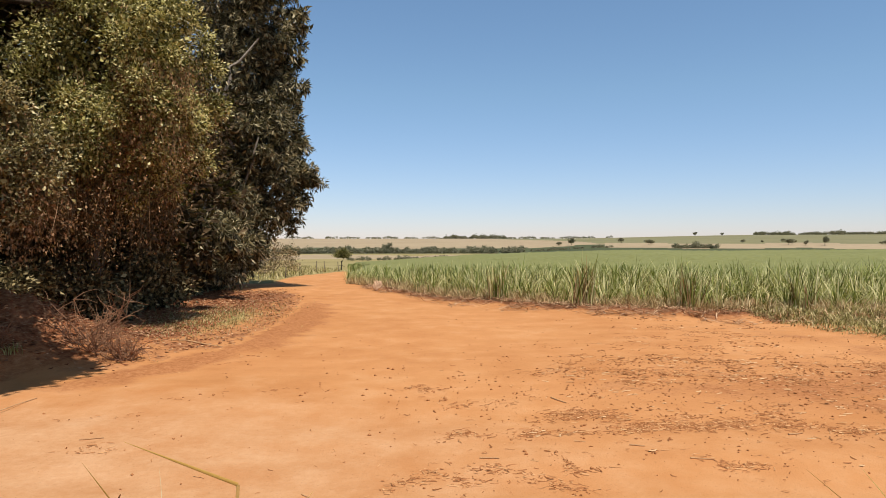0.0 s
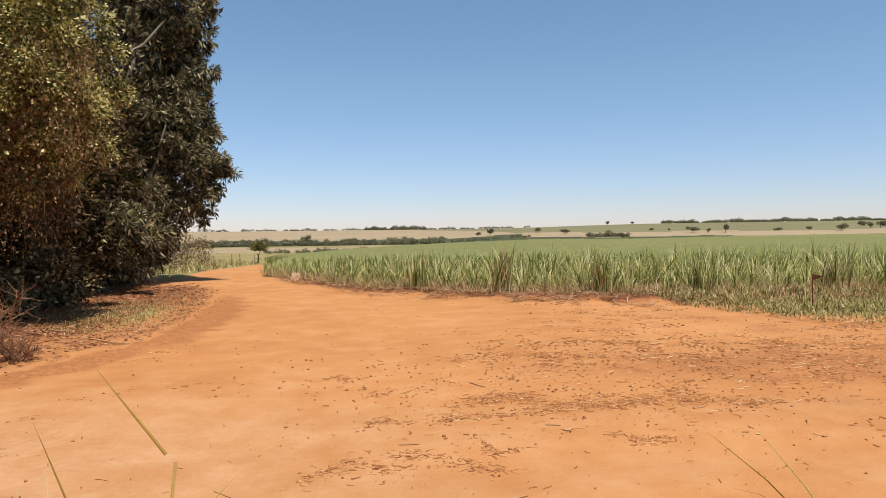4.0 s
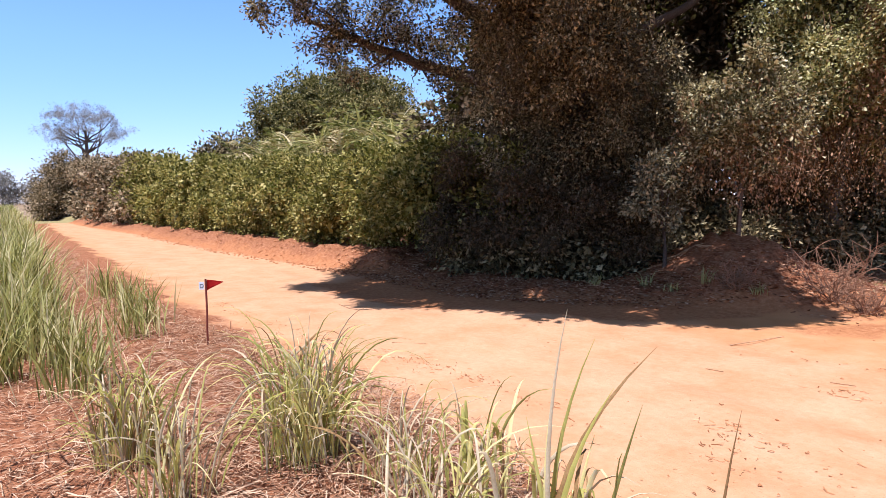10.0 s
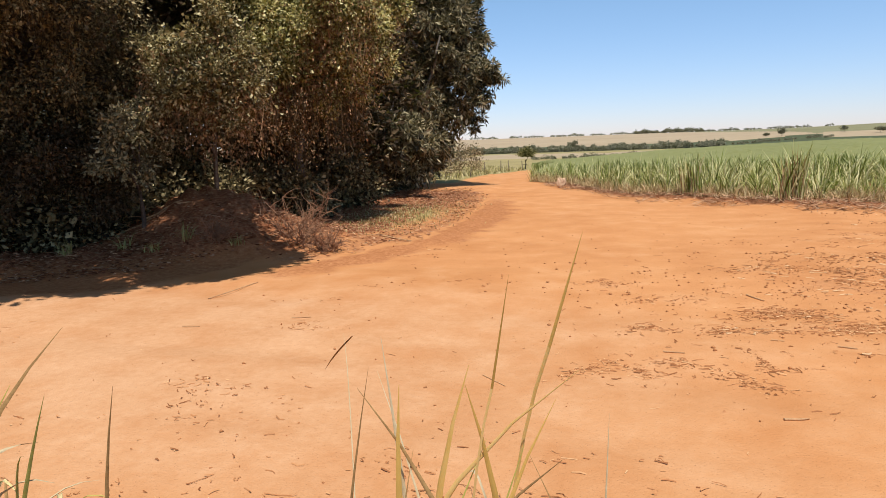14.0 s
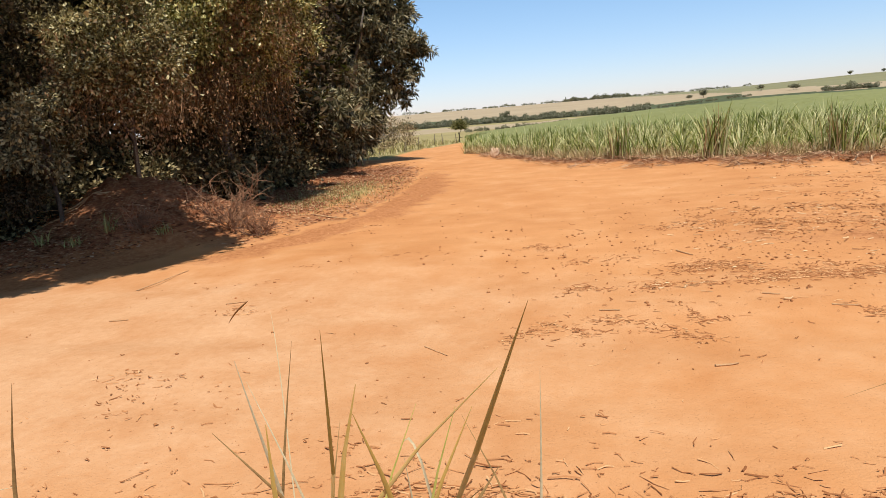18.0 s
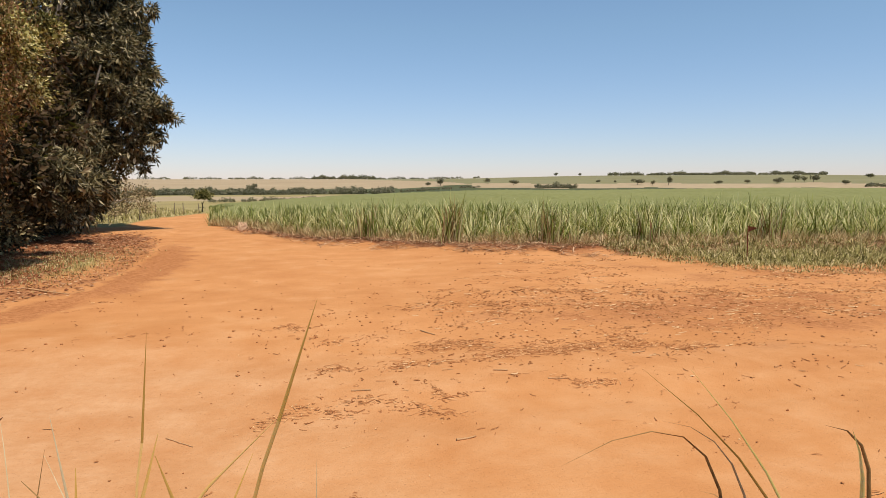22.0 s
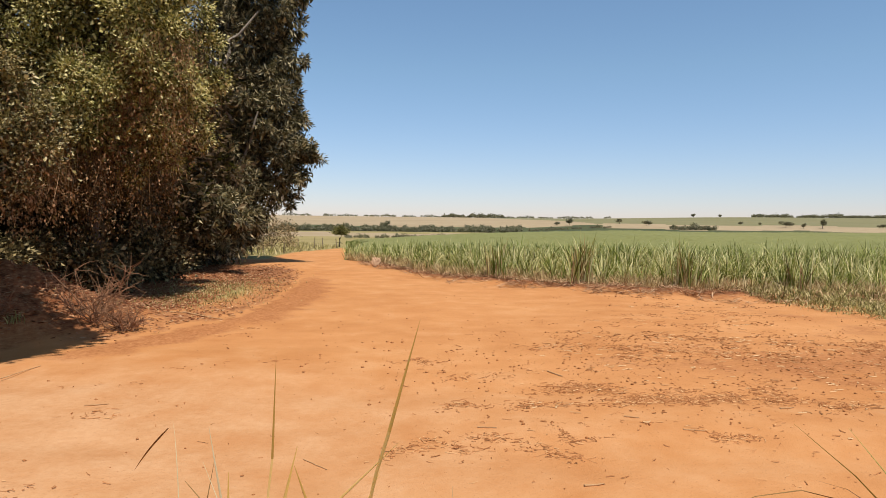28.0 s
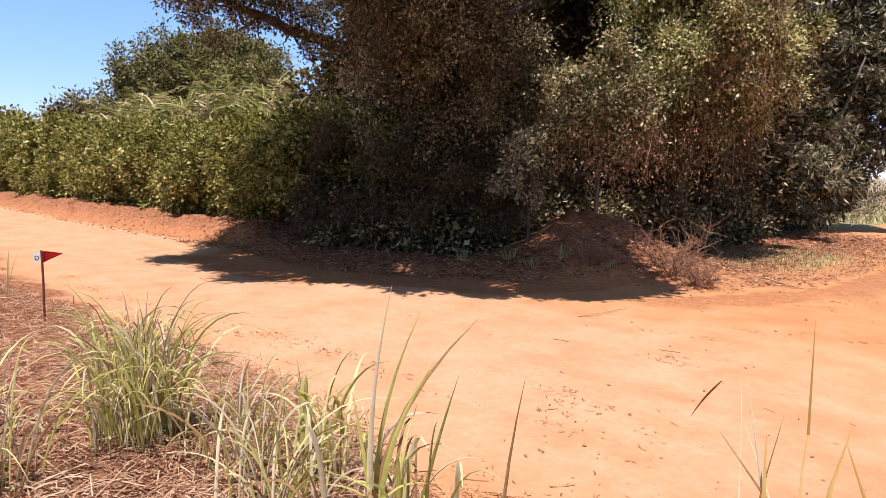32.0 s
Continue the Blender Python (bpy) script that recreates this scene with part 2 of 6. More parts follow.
M_GRASS = leafy("grass_blades", [(0.2, (0.12, 0.115, 0.032)), (0.45, (0.40, 0.38, 0.10)), (0.65, (0.68, 0.60, 0.24)), (0.82, (0.90, 0.76, 0.42))], 0.55, 0.42, 0.05, (0.36, 0.34, 0.05))
M_STRAW = leafy("dry_straw", [(0.15, (0.24, 0.090, 0.034)), (0.45, (0.42, 0.178, 0.072)), (0.75, (0.58, 0.29, 0.125)), (0.90, (0.74, 0.47, 0.24))], 0.9, 0.05, 0.03)
M_MULCH = leafy("reddish_straw", [(0.2, (0.12, 0.047, 0.024)), (0.5, (0.43, 0.222, 0.115)), (0.85, (0.72, 0.49, 0.30))], 0.9, 0.05, 0.03)
M_LITTER = leafy("fallen_leaves", [(0.2, (0.13, 0.038, 0.018)), (0.5, (0.29, 0.108, 0.050)), (0.85, (0.64, 0.39, 0.22))], 0.8, 0.1, 0.05)
M_STICK = plain("weathered_stick", (0.34, 0.17, 0.075), (0.66, 0.42, 0.22), 30, 0.9, 0.5, 0.004)
M_CLOD = plain("dirt_clod", (0.33, 0.135, 0.050), (0.57, 0.265, 0.11), 40, 0.95, 0.6, 0.006)
M_RED = plain("red_cloth", (0.50, 0.022, 0.016), (0.66, 0.04, 0.028), 20, 0.7, 0.2, 0.002)
M_FADED = plain("faded_red_cloth", (0.20, 0.07, 0.045), (0.33, 0.13, 0.08), 20, 0.8, 0.2, 0.002)
M_WHITE = plain("white_plastic", (0.72, 0.70, 0.66), (0.82, 0.80, 0.77), 20, 0.5, 0.1, 0.002)
M_BLACK = plain("black_print", (0.02, 0.02, 0.02), (0.04, 0.04, 0.04), 20, 0.6, 0.1, 0.001)
M_STAKE = plain("dark_red_stake", (0.13, 0.03, 0.02), (0.22, 0.06, 0.04), 30, 0.8, 0.4, 0.003)
M_POST = plain("old_fence_post", (0.18, 0.13, 0.085), (0.36, 0.28, 0.20), 14, 0.9, 0.6, 0.006)
M_BOARD = plain("pale_sacking", (0.50, 0.32, 0.19), (0.70, 0.50, 0.34), 14, 0.8, 0.2, 0.002)


# ---- mesh helpers ----
def fast_mesh(name, verts, faces, mat, smooth=False):
    """A mesh from arrays of places and of faces with equally many corners."""
    verts, faces = np.asarray(verts, dtype=np.float32), np.asarray(faces, dtype=np.int32)
    me = bpy.data.meshes.new(name)
    me.vertices.add(len(verts))
    me.vertices.foreach_set("co", verts.ravel())
    me.loops.add(faces.size)
    me.loops.foreach_set("vertex_index", faces.ravel())
    me.polygons.add(len(faces))
    me.polygons.foreach_set("loop_start", np.arange(0, faces.size, faces.shape[1], dtype=np.int32))
    if smooth:
        me.polygons.foreach_set("use_smooth", np.ones(len(faces), dtype=bool))
    for x in mat if isinstance(mat, (list, tuple)) else (mat,):
        me.materials.append(x)
    me.update(calc_edges=True)
    return me


def part(name, geo, mat, parent=None, label="", smooth=False):
    """One mesh object, under a thing or a part of it; geo is (places, faces) or a bmesh."""
    if isinstance(geo, tuple):
        me = fast_mesh(name, geo[0], geo[1], mat, smooth)
    else:
        me = bpy.data.meshes.new(name)
        geo.to_mesh(me)
        geo.free()
        me.materials.append(mat)
        if smooth:
            me.polygons.foreach_set("use_smooth", np.ones(len(me.polygons), dtype=bool))
    ob = new(name, me)
    if parent:
        ob.parent = parent
    if label:
        ob["label"] = label
    return ob


def thing(name, place, label, category, group="", kind=""):
    ob = new(name)
    ob.location = place
    return tagged(ob, label, category, group, kind)


def join(geos):
    vs, fs, k = [], [], 0
    for v, f in geos:
        vs.append(v)
        fs.append(np.asarray(f) + k)
        k += len(v)
    return np.concatenate(vs), np.concatenate(fs)


def tube(points, radii, sides=6):
    """A tapered tube along points, closed at both ends."""
    p = np.asarray(points, dtype=float)
    n = len(p)
    d = np.gradient(p, axis=0)
    d /= np.linalg.norm(d, axis=1)[:, None] + 1e-9
    ref = np.where(np.abs(d[:, 2:3]) > 0.9, np.array([[1.0, 0, 0]]), np.array([[0, 0, 1.0]]))
    a = np.cross(d, ref)
    a /= np.linalg.norm(a, axis=1)[:, None] + 1e-9
    b = np.cross(d, a)
    th = np.linspace(0, 2 * np.pi, sides, endpoint=False)
    r = np.asarray(radii, dtype=float)[:, None, None]
    v = p[:, None] + r * (np.cos(th)[None, :, None] * a[:, None] + np.sin(th)[None, :, None] * b[:, None])
    v = np.concatenate([v.reshape(-1, 3), p[:1], p[-1:]])
    f = []
    for i in range(n - 1):
        for j in range(sides):
            k = (j + 1) % sides
            f.append((i * sides + j, i * sides + k, (i + 1) * sides + k, (i + 1) * sides + j))
    for j in range(sides):
        k = (j + 1) % sides
        f.append((k, j, n * sides, n * sides))
        f.append(((n - 1) * sides + j, (n - 1) * sides + k, n * sides + 1, n * sides + 1))
    f = [q if q[2] != q[3] else (q[0], q[1], q[2], q[2]) for q in f]
    return v, np.array([(q[0], q[1], q[2], q[3]) for q in f if q[2] != q[3]])


def wander(rng, a, b, n, amount):
    """A crooked line from a to b."""
    a, b = np.asarray(a, float), np.asarray(b, float)
    s = np.linspace(0, 1, n)[:, None]
    off = np.cumsum(rng.normal(0, amount, (n, 3)), axis=0)
    off -= s * off[-1]
    off[0] = 0
    return a + (b - a) * s + off


def leaves(rng, pts, length, width, droop=0.3, out=None):
    """A folded leaf of two triangles at each place."""
    n = len(pts)
    d = rng.normal(0, 1 if out is None else 0.45, (n, 3))
    d[:, 2] -= droop * (2 if out is None else 1)
    if out is not None:
        d = d + out
    d /= np.linalg.norm(d, axis=1)[:, None]
    # some leaves turn fully to the sun, the rest hang anyhow
    turn = np.where(rng.uniform(0, 1, (n, 1)) < 0.38, 2.6, 0.25)
    s = np.cross(d, rng.normal(0, 0.9, (n, 3)) + turn * np.array([0.1, -0.35, 1.0]))
    s /= np.linalg.norm(s, axis=1)[:, None] + 1e-9
    nn = np.cross(d, s)
    k = rng.uniform(0.65, 1.35, (n, 1))
    L, W = length * k, width * k * rng.uniform(0.8, 1.2, (n, 1))
    mid = pts + d * L * 0.45 + nn * W * 0.25
    v = np.stack([pts, mid + s * W * 0.5, pts + d * L, mid - s * W * 0.5], axis=1).reshape(-1, 3)
    i = np.arange(n)[:, None] * 4
    f = np.concatenate([i + np.array([[0, 1, 2]]), i + np.array([[0, 2, 3]])])
    return v, f


def crown_places(rng, blobs, density, per, spread, ragged=0.0):
    """Leaf places and their outward ways, in sprays on lumpy rounded masses (x, y, z, rx, ry, rz)."""
    out, way = [], []
    for x, y, z, rx, ry, rz in blobs:
        area = 4 * math.pi * ((rx * ry) ** 1.6 / 3 + (rx * rz) ** 1.6 / 3 + (ry * rz) ** 1.6 / 3) ** (1 / 1.6)
        size = np.array([rx, ry, rz])
        lump = int(np.clip(area * 0.9, 9, 46) * (1 + 0.4 * ragged))
        d = rng.normal(0, 1, (lump, 3))
        d /= np.linalg.norm(d, axis=1)[:, None]
        c = d * rng.uniform(0.6 - 0.1 * ragged, 1.0 + 0.22 * ragged, (lump, 1)) * size
        rad = (rx * ry * rz) ** (1 / 3) * rng.uniform(0.2 - 0.06 * ragged, 0.46 - 0.18 * ragged, (lump, 1))
        m = max(8, int(area * density))
        k = rng.integers(0, lump, m)
        e = rng.normal(0, 1, (m, 3)) + d[k] * 0.9 + np.array([0, 0, 0.35])
        e /= np.linalg.norm(e, axis=1)[:, None]
        spray = c[k] + e * rad[k] * rng.beta(4, 1.2, (m, 1)) * 1.1
        q = rng.normal(0, 1, (m, per, 3))
        p = spray[:, None] + q * spread * rng.uniform(0.5, 1.3, (m, 1, 1)) * np.array([1, 1, 0.8]) + np.array([x, y, z])
        w = q * 0.8 + e[:, None] * 0.5
        out.append(p.reshape(-1, 3))
        way.append(w.reshape(-1, 3))
    p, w = np.concatenate(out), np.concatenate(way)
    ok = p[:, 2] > 0.12
    return p[ok], w[ok]


def strips(rng, base, az, length, lean, bend, width, segs=5, twist=0.5, blunt=False):
    """Tapered arching blades from places; az: way they lean, lean and bend: radians from upright."""
    n = len(base)
    s = np.linspace(0, 1, segs + 1)
    th = lean[:, None] + bend[:, None] * s[None] ** 1.6
    step = (length / segs)[:, None]
    hor = np.concatenate([np.zeros((n, 1)), np.cumsum(np.sin((th[:, 1:] + th[:, :-1]) / 2) * step, axis=1)], axis=1)
    ver = np.concatenate([np.zeros((n, 1)), np.cumsum(np.cos((th[:, 1:] + th[:, :-1]) / 2) * step, axis=1)], axis=1)
    c = np.stack([base[:, :1] + hor * np.cos(az)[:, None], base[:, 1:2] + hor * np.sin(az)[:, None], base[:, 2:] + ver], axis=2)
    w = width[:, None] * np.clip(np.minimum(0.55 + s * 2.2, 1.0) * (1 - s ** 2.6), 0.04, 1)[None] * 0.5
    if blunt:
        w = width[:, None] * 0.42 * rng.uniform(0.75, 1.15, (n, segs + 1))
    side_az = az + np.pi / 2 + rng.normal(0, twist, n)
    side = np.stack([np.cos(side_az), np.sin(side_az), rng.normal(0, 0.15, n)], axis=1)
    v = np.stack([c - side[:, None] * w[..., None], c + side[:, None] * w[..., None]], axis=2).reshape(-1, 3)
    k = (np.arange(n) * 2 * (segs + 1))[:, None, None] + (np.arange(segs) * 2)[None, :, None]
    f = (k + np.array([0, 1, 3, 2])[None, None]).reshape(-1, 4)
    return v, f


def smooth01(a, b, x):
    t = np.clip((np.asarray(x, float) - a) / (b - a), 0, 1)
    return t * t * (3 - 2 * t)


def line_y(points, x):
    """The height of a broken line over x."""
    xs, ys = zip(*points)
    return np.interp(x, xs, ys)


def waves(x, y, scale, seed):
    """Smooth uneven relief, about -1 to 1."""
    r = np.random.default_rng(seed)
    out = np.zeros_like(x, dtype=float)
    for i in range(7):
        a, p, k = r.uniform(0, 6.28), r.uniform(0, 6.28), r.uniform(0.6, 1.7) / scale
        out += np.sin((x * math.cos(a) + y * math.sin(a)) * k * 6.28 + p)
    return out / 4.0


# ---- ground ----
BANK = [(-400, -14.0), (-62, 2.7), (-48, 4.3), (-38, 5.0), (-26, 5.4), (-16, 6.1), (-13, 6.45), (-9, 6.6), (-6.3, 8.3), (-5.4, 9.6), (-4.6, 12), (-4.4, 17)]
CANE_FRONT = [(-4.1, 29.0), (0.3, 19.8), (4.1, 17.0), (7.0, 16.0), (9.5, 15.6), (17.2, 14.9), (60, 13.5), (300, 10)]


def cane_inside(x, y):
    """Metres inside the cane field, negative outside."""
    front = y - line_y(CANE_FRONT, x)
    left = (x + 4.1 + 0.142 * (y - 29.0))
    return np.where(x > -4.1, np.minimum(front, left + 8.0), np.minimum(left, y - 29.0))


def bank_height(x, y):
    into = y - line_y(BANK, np.minimum(x, -4.4))
    side = np.where(x > -4.4, -(x + 4.4), into)
    into = np.where(x > -4.4, np.minimum(into, side), into)
    hi = np.interp(x, [-70, -24, -13.5, -12.6, -8, -5], [0.35, 0.42, 0.40, 0.16, 0.12, 0.03])
    mound = 0.88 * np.exp(-(((x + 6.9) / 1.5) ** 2 + ((y - 10.4) / 1.1) ** 2)) + 0.22 * np.exp(-(((x + 6.0) / 0.8) ** 2 + ((y - 9.2) / 0.6) ** 2))
    crumble = 0.05 * waves(x, y, 0.33, 61) * smooth01(0, 0.4, into) * smooth01(1.6, 0.8, into) * smooth01(-40, -25, x) * smooth01(-11.5, -13, x)
    return hi * smooth01(0, 0.8, into) * (1 + 0.25 * waves(x, y, 1.3, 3)) + crumble + mound * (1 + 0.12 * waves(x, y, 0.5, 8))


FWD = [(0, 0), (25, 0), (60, -1.1), (150, -4.0), (200, -5.7), (300, -6.8), (420, -8.2), (520, -7.5), (655, -9.6), (710, -8.4), (800, -3.7), (1250, 3.5), (1800, 11.0), (2600, 14.0), (5000, -40)]
# the rise of the cane field to the east of the road
RISE = [(-8, 0.0), (-5, 0.7), (-1.3, 1.45), (2.2, 2.0), (7.3, 2.55), (12.6, 3.0), (16, 3.25), (22, 3.1), (28, 3.35), (38, 3.75), (60, 3.6)]
SIDE = [(0, 0), (50, 0.1), (130, 1.7), (200, 2.6), (600, 0), (1500, 6), (2600, 10), (5000, -40)]


def ground_height(x, y):
    x, y = np.asarray(x, float), np.asarray(y, float)
    r = np.hypot(x, y)
    az = np.degrees(np.arctan2(x, y))
    fwd = np.interp(r, *zip(*FWD)) + 12.0 * smooth01(8, 26, az) * (1 - 0.35 * smooth01(38, 46, az)) * smooth01(1000, 2500, r) + np.interp(az, *zip(*RISE)) * np.clip((r - 25) / 125, 0, 1) * (1 - smooth01(170, 420, r)) + 4.6 * smooth01(4, 14, az) * smooth01(380, 700, r) * (1 - smooth01(1000, 1900, r))
    side = np.interp(r, *zip(*SIDE))
    k = smooth01(-60, -25, az) * (1 - smooth01(75, 120, az))
    z = side * (1 - k) + fwd * k
    near = 1 - smooth01(30, 70, r)
    z = z + near * 0.022 * waves(x, y, 4.5, 1) + near * 0.008 * waves(x, y, 0.9, 2)
    # wheel ruts of the two tracks
    rut = np.exp(-((y - 4.9 + 0.03 * x) / 0.35) ** 2) + np.exp(-((y - 6.6 + 0.05 * x) / 0.35) ** 2)
    z = z - 0.025 * rut * near * (1 + 0.4 * waves(x, y, 2.0, 5))
    # the low ridge of scraped soil before the cane, and the raised verge underfoot
    z = z + 0.10 * np.exp(-((y - line_y(CANE_FRONT, np.clip(x, -4, 60)) + 0.9) / 0.7) ** 2) * smooth01(-3, 2, x) * near * (1 + 0.6 * waves(x, y, 0.8, 9))
    z = z + 0.05 * smooth01(2.6, 1.6, y - 0.0 * x) * near
    berm = x - line_y([(7.5, -4.6), (9.0, -3.8), (11.0, -3.0), (17.5, -3.3), (21.0, -4.0)], y)
    z = z + 0.035 * np.exp(-(berm / 0.22) ** 2) * smooth01(7.0, 8.5, y) * smooth01(22, 18, y) * (1 + 0.7 * waves(x, y, 0.6, 12))
    return z + bank_height(x, y) * (1 - smooth01(60, 160, r))


def verge_edge(x, y):
    return line_y([(7.5, -4.9), (9.0, -4.1), (11.0, -3.3), (14.0, -3.2), (17.5, -3.6), (21.0, -4.3)], y) + 0.18 * waves(x, y, 0.7, 41)


def road_left(y):
    """The left edge of the track that leads on past the grove."""
    return line_y([(24, -5.9), (30, -7.3), (39, -8.5), (52, -8.75), (60, -9.2), (125, -18.5)], y)


def LITTER(x, y):
    """The strip of fallen leaves between the grove and the road."""
    edge = verge_edge(x, y)
    return smooth01(0.25, -0.35, x - edge) * (1 - 0.7 * np.exp(-(((x + 5.0) / 0.9) ** 2 + ((y - 14.5) / 1.8) ** 2))) * smooth01(8.0, 9.5, y) * smooth01(23, 20, y) * smooth01(-9, -7.5, x)


def build_ground():
    rad = np.concatenate([[0.0], np.geomspace(0.35, 4700, 430)])
    ang = np.radians(np.concatenate([np.arange(-128, 56, 0.36), np.arange(56, 232, 3.0)]))
    R, A = np.meshgrid(rad, ang, indexing="ij")
    X, Y = R * np.sin(A), R * np.cos(A)
    Z = ground_height(X, Y)
    v = np.stack([X, Y, Z], axis=2).reshape(-1, 3)
    na = len(ang)
    i, j = np.meshgrid(np.arange(len(rad) - 1), np.arange(na), indexing="ij")
    j2 = (j + 1) % na
    f = np.stack([i * na + j, (i + 1) * na + j, (i + 1) * na + j2, i * na + j2], axis=2).reshape(-1, 4)[:, ::-1]
    me = fast_mesh("ground", v, f, [M_DIRT, M_STUBBLE, M_PASTURE, M_FARGREEN, M_SCRUB, M_SLOPE, M_DRYFIELD], True)
    x, y = v[:, 0], v[:, 1]
    r = np.hypot(x, y)
    # loose red soil, turf, straw
    b = y - line_y(BANK, np.minimum(x, -4.4))
    ci = cane_inside(x, y)
    pale = 0.68 * smooth01(3.8, 1.0, np.abs(y - 4.8 - 0.02 * x)) * smooth01(2.5, -3.5, x) + 0.10 * smooth01(3.0, 1.0, np.abs(y - 4.4))
    loose = smooth01(-0.5, 0.6, b) * (x < -4.2) * (1 - smooth01(12, 20, y)) + smooth01(-2.2, -0.4, ci) * 0.9 * smooth01(-3.5, -1.5, x) + 0.36 * np.exp(-(((x - 4.2) / 3.6) ** 2 + ((y - 8.3 + 0.1 * x) / 1.5) ** 2))
    loose = loose + 0.33 * smooth01(1.5, 7.0, x) * smooth01(4.5, 7.5, y) * (0.8 + 0.5 * waves(x, y, 1.7, 71))
    out = x - verge_edge(x, y)
    # the bank's loose soil band is carried to the shade edge to redden it
    loose = loose + 0.6 * smooth01(-0.2, 0.15, out) * smooth01(1.3, 0.5, out) * smooth01(7.2, 8.4, y) * smooth01(22, 16, y) + 0.75 * smooth01(-2.3, -1.3, b) * smooth01(0.2, -0.2, b) * smooth01(-13.5, -11.5, x) * (x < -4.3)
    turf = 0.85 * np.exp(-(((x + 5.0) / 1.0) ** 2 + ((y - 14.5) / 2.2) ** 2)) + smooth01(0.0, 2.0, ci) * 0.4 + 1.1 * smooth01(-0.3, 0.7, road_left(y) - x) * smooth01(24, 30, y)
    turf = turf + 0.8 * smooth01(7.6, 8.8, x) * smooth01(-4.6, -3.4, ci) * (ci < 0.5)
    wy = y + 0.25 * waves(x, y, 1.4, 21) + 0.12 * waves(x, y, 0.4, 22)
    # the last term browns bank and grove floor, partly to deepen the shade
    straw = smooth01(2.9, 1.9, wy - 0.02 * x) * smooth01(-1.2, -2.8, x) + 0.75 * smooth01(2.1, 1.0, wy) + 0.8 * smooth01(-2.0, -0.7, ci) * smooth01(-4, -1, x) + 0.42 * LITTER(x, y) + 0.72 * smooth01(-0.1, 0.7, b) * (x < -4.6) * smooth01(23, 19, y)
    a = me.attributes.new("zone", "FLOAT_COLOR", "POINT")
    a.data.foreach_set("color", np.stack([loose, turf, straw, pale], axis=1).clip(0, 1).astype(np.float32).ravel())
    # far fields
    c = v[f].mean(axis=1)
    cr, ca = np.hypot(c[:, 0], c[:, 1]), np.degrees(np.arctan2(c[:, 0], c[:, 1]))
    idx = np.zeros(len(f), dtype=np.int32)
    wob = 14 * np.sin(ca * 0.5) + 6 * np.sin(ca * 1.1 + 1)
    fwd = (ca > -40) & (ca < 80)
    idx[(cr > 60)] = 2
    idx[(cr > 66) & (ca < -60)] = 6
    idx[(cr > 34 + 2 * np.sin(ca * 1.3)) & ((c[:, 0] < road_left(c[:, 1]) - 0.5) | (cr > 125)) & (ca > -40) & (ca < 20)] = 2
    idx[(cr > 25) & (cane_inside(c[:, 0], c[:, 1]) > 0) & (cr < 240)] = 3
    idx[fwd & (cr > 330)] = 2
    idx[fwd & (cr > 350 + wob) & (cr < 480 + wob) & (ca < 8)] = 1
    idx[fwd & (cr > 560 + wob) & (cr < 760 + wob)] = 4
    slant = np.interp(ca, [3, 13], [1850, 780]) + wob
    idx[fwd & (cr > 760 + wob) & (cr < slant)] = 1
    idx[fwd & (cr > 760 + wob) & (cr >= slant)] = 5
    idx[fwd & (cr > 690 + wob) & (cr < 790 + wob) & (ca > 14)] = 1
    idx[fwd & (cr > 1850)] = 5
    me.polygons.foreach_set("material_index", idx)
    return tagged(new("ground", me), "bare packed red dirt ground with scattered straw and far fields", "ground", kind="structure")


build_ground()


def on_ground(x, y):
    return float(ground_height(np.array([x]), np.array([y]))[0])


# ---- trees ----
def tree(name, base, blobs, leaf_mat, label, height, trunk_r, leaf=(0.13, 0.055), density=3.0, per=26, spread=0.22, droop=0.3, bark=M_BARK, seed=1, limbs=True, category="tree", group="", core=False, branching=1, ragged=0.0, limb=0.5, inside=11.0):
    r = np.random.default_rng(seed)
    z0 = on_ground(*base)
    t = thing(name, (base[0], base[1], z0), label, category, group)
    o = np.array([base[0], base[1], z0])
    top = np.array([base[0] * 0.6 + blobs[0][0] * 0.4, base[1] * 0.6 + blobs[0][1] * 0.4, z0 + height]) - o
    path = wander(r, (0, 0, -0.2), top, 8, trunk_r * 0.35)
    part("trunk", tube(path, np.linspace(trunk_r, trunk_r * 0.45, 8) * np.array([1.35] + [1] * 7), 9), bark, t, smooth=True)
    if limbs:
        for b in blobs * branching:
            a = path[int(r.integers(3, 7))]
            p = wander(r, a, np.array(b[:3]) + (branching > 1) * r.normal(0, 0.5, 3) * np.array(b[3:]) - o, 6, trunk_r * 0.5)
            part("limb", tube(p, np.linspace(trunk_r * limb, trunk_r * limb * 0.24, 6), 6), bark, t, smooth=True)
    if core:
        inner, _ = crown_places(r, [(x, y, z, a * 0.66, b * 0.66, c * 0.66) for x, y, z, a, b, c in blobs], inside, 12, 0.2)
        part("inner_foliage", leaves(r, inner - o, leaf[0] * (1.4 if inside > 9 else 1.6), leaf[1] * (1.7 if inside > 9 else 1.9), droop), leaf_mat, t)
    pts, way = crown_places(r, blobs, density, per, spread, ragged)
    part("crown", leaves(r, pts - o, leaf[0], leaf[1], droop, way), leaf_mat, t)
    return t


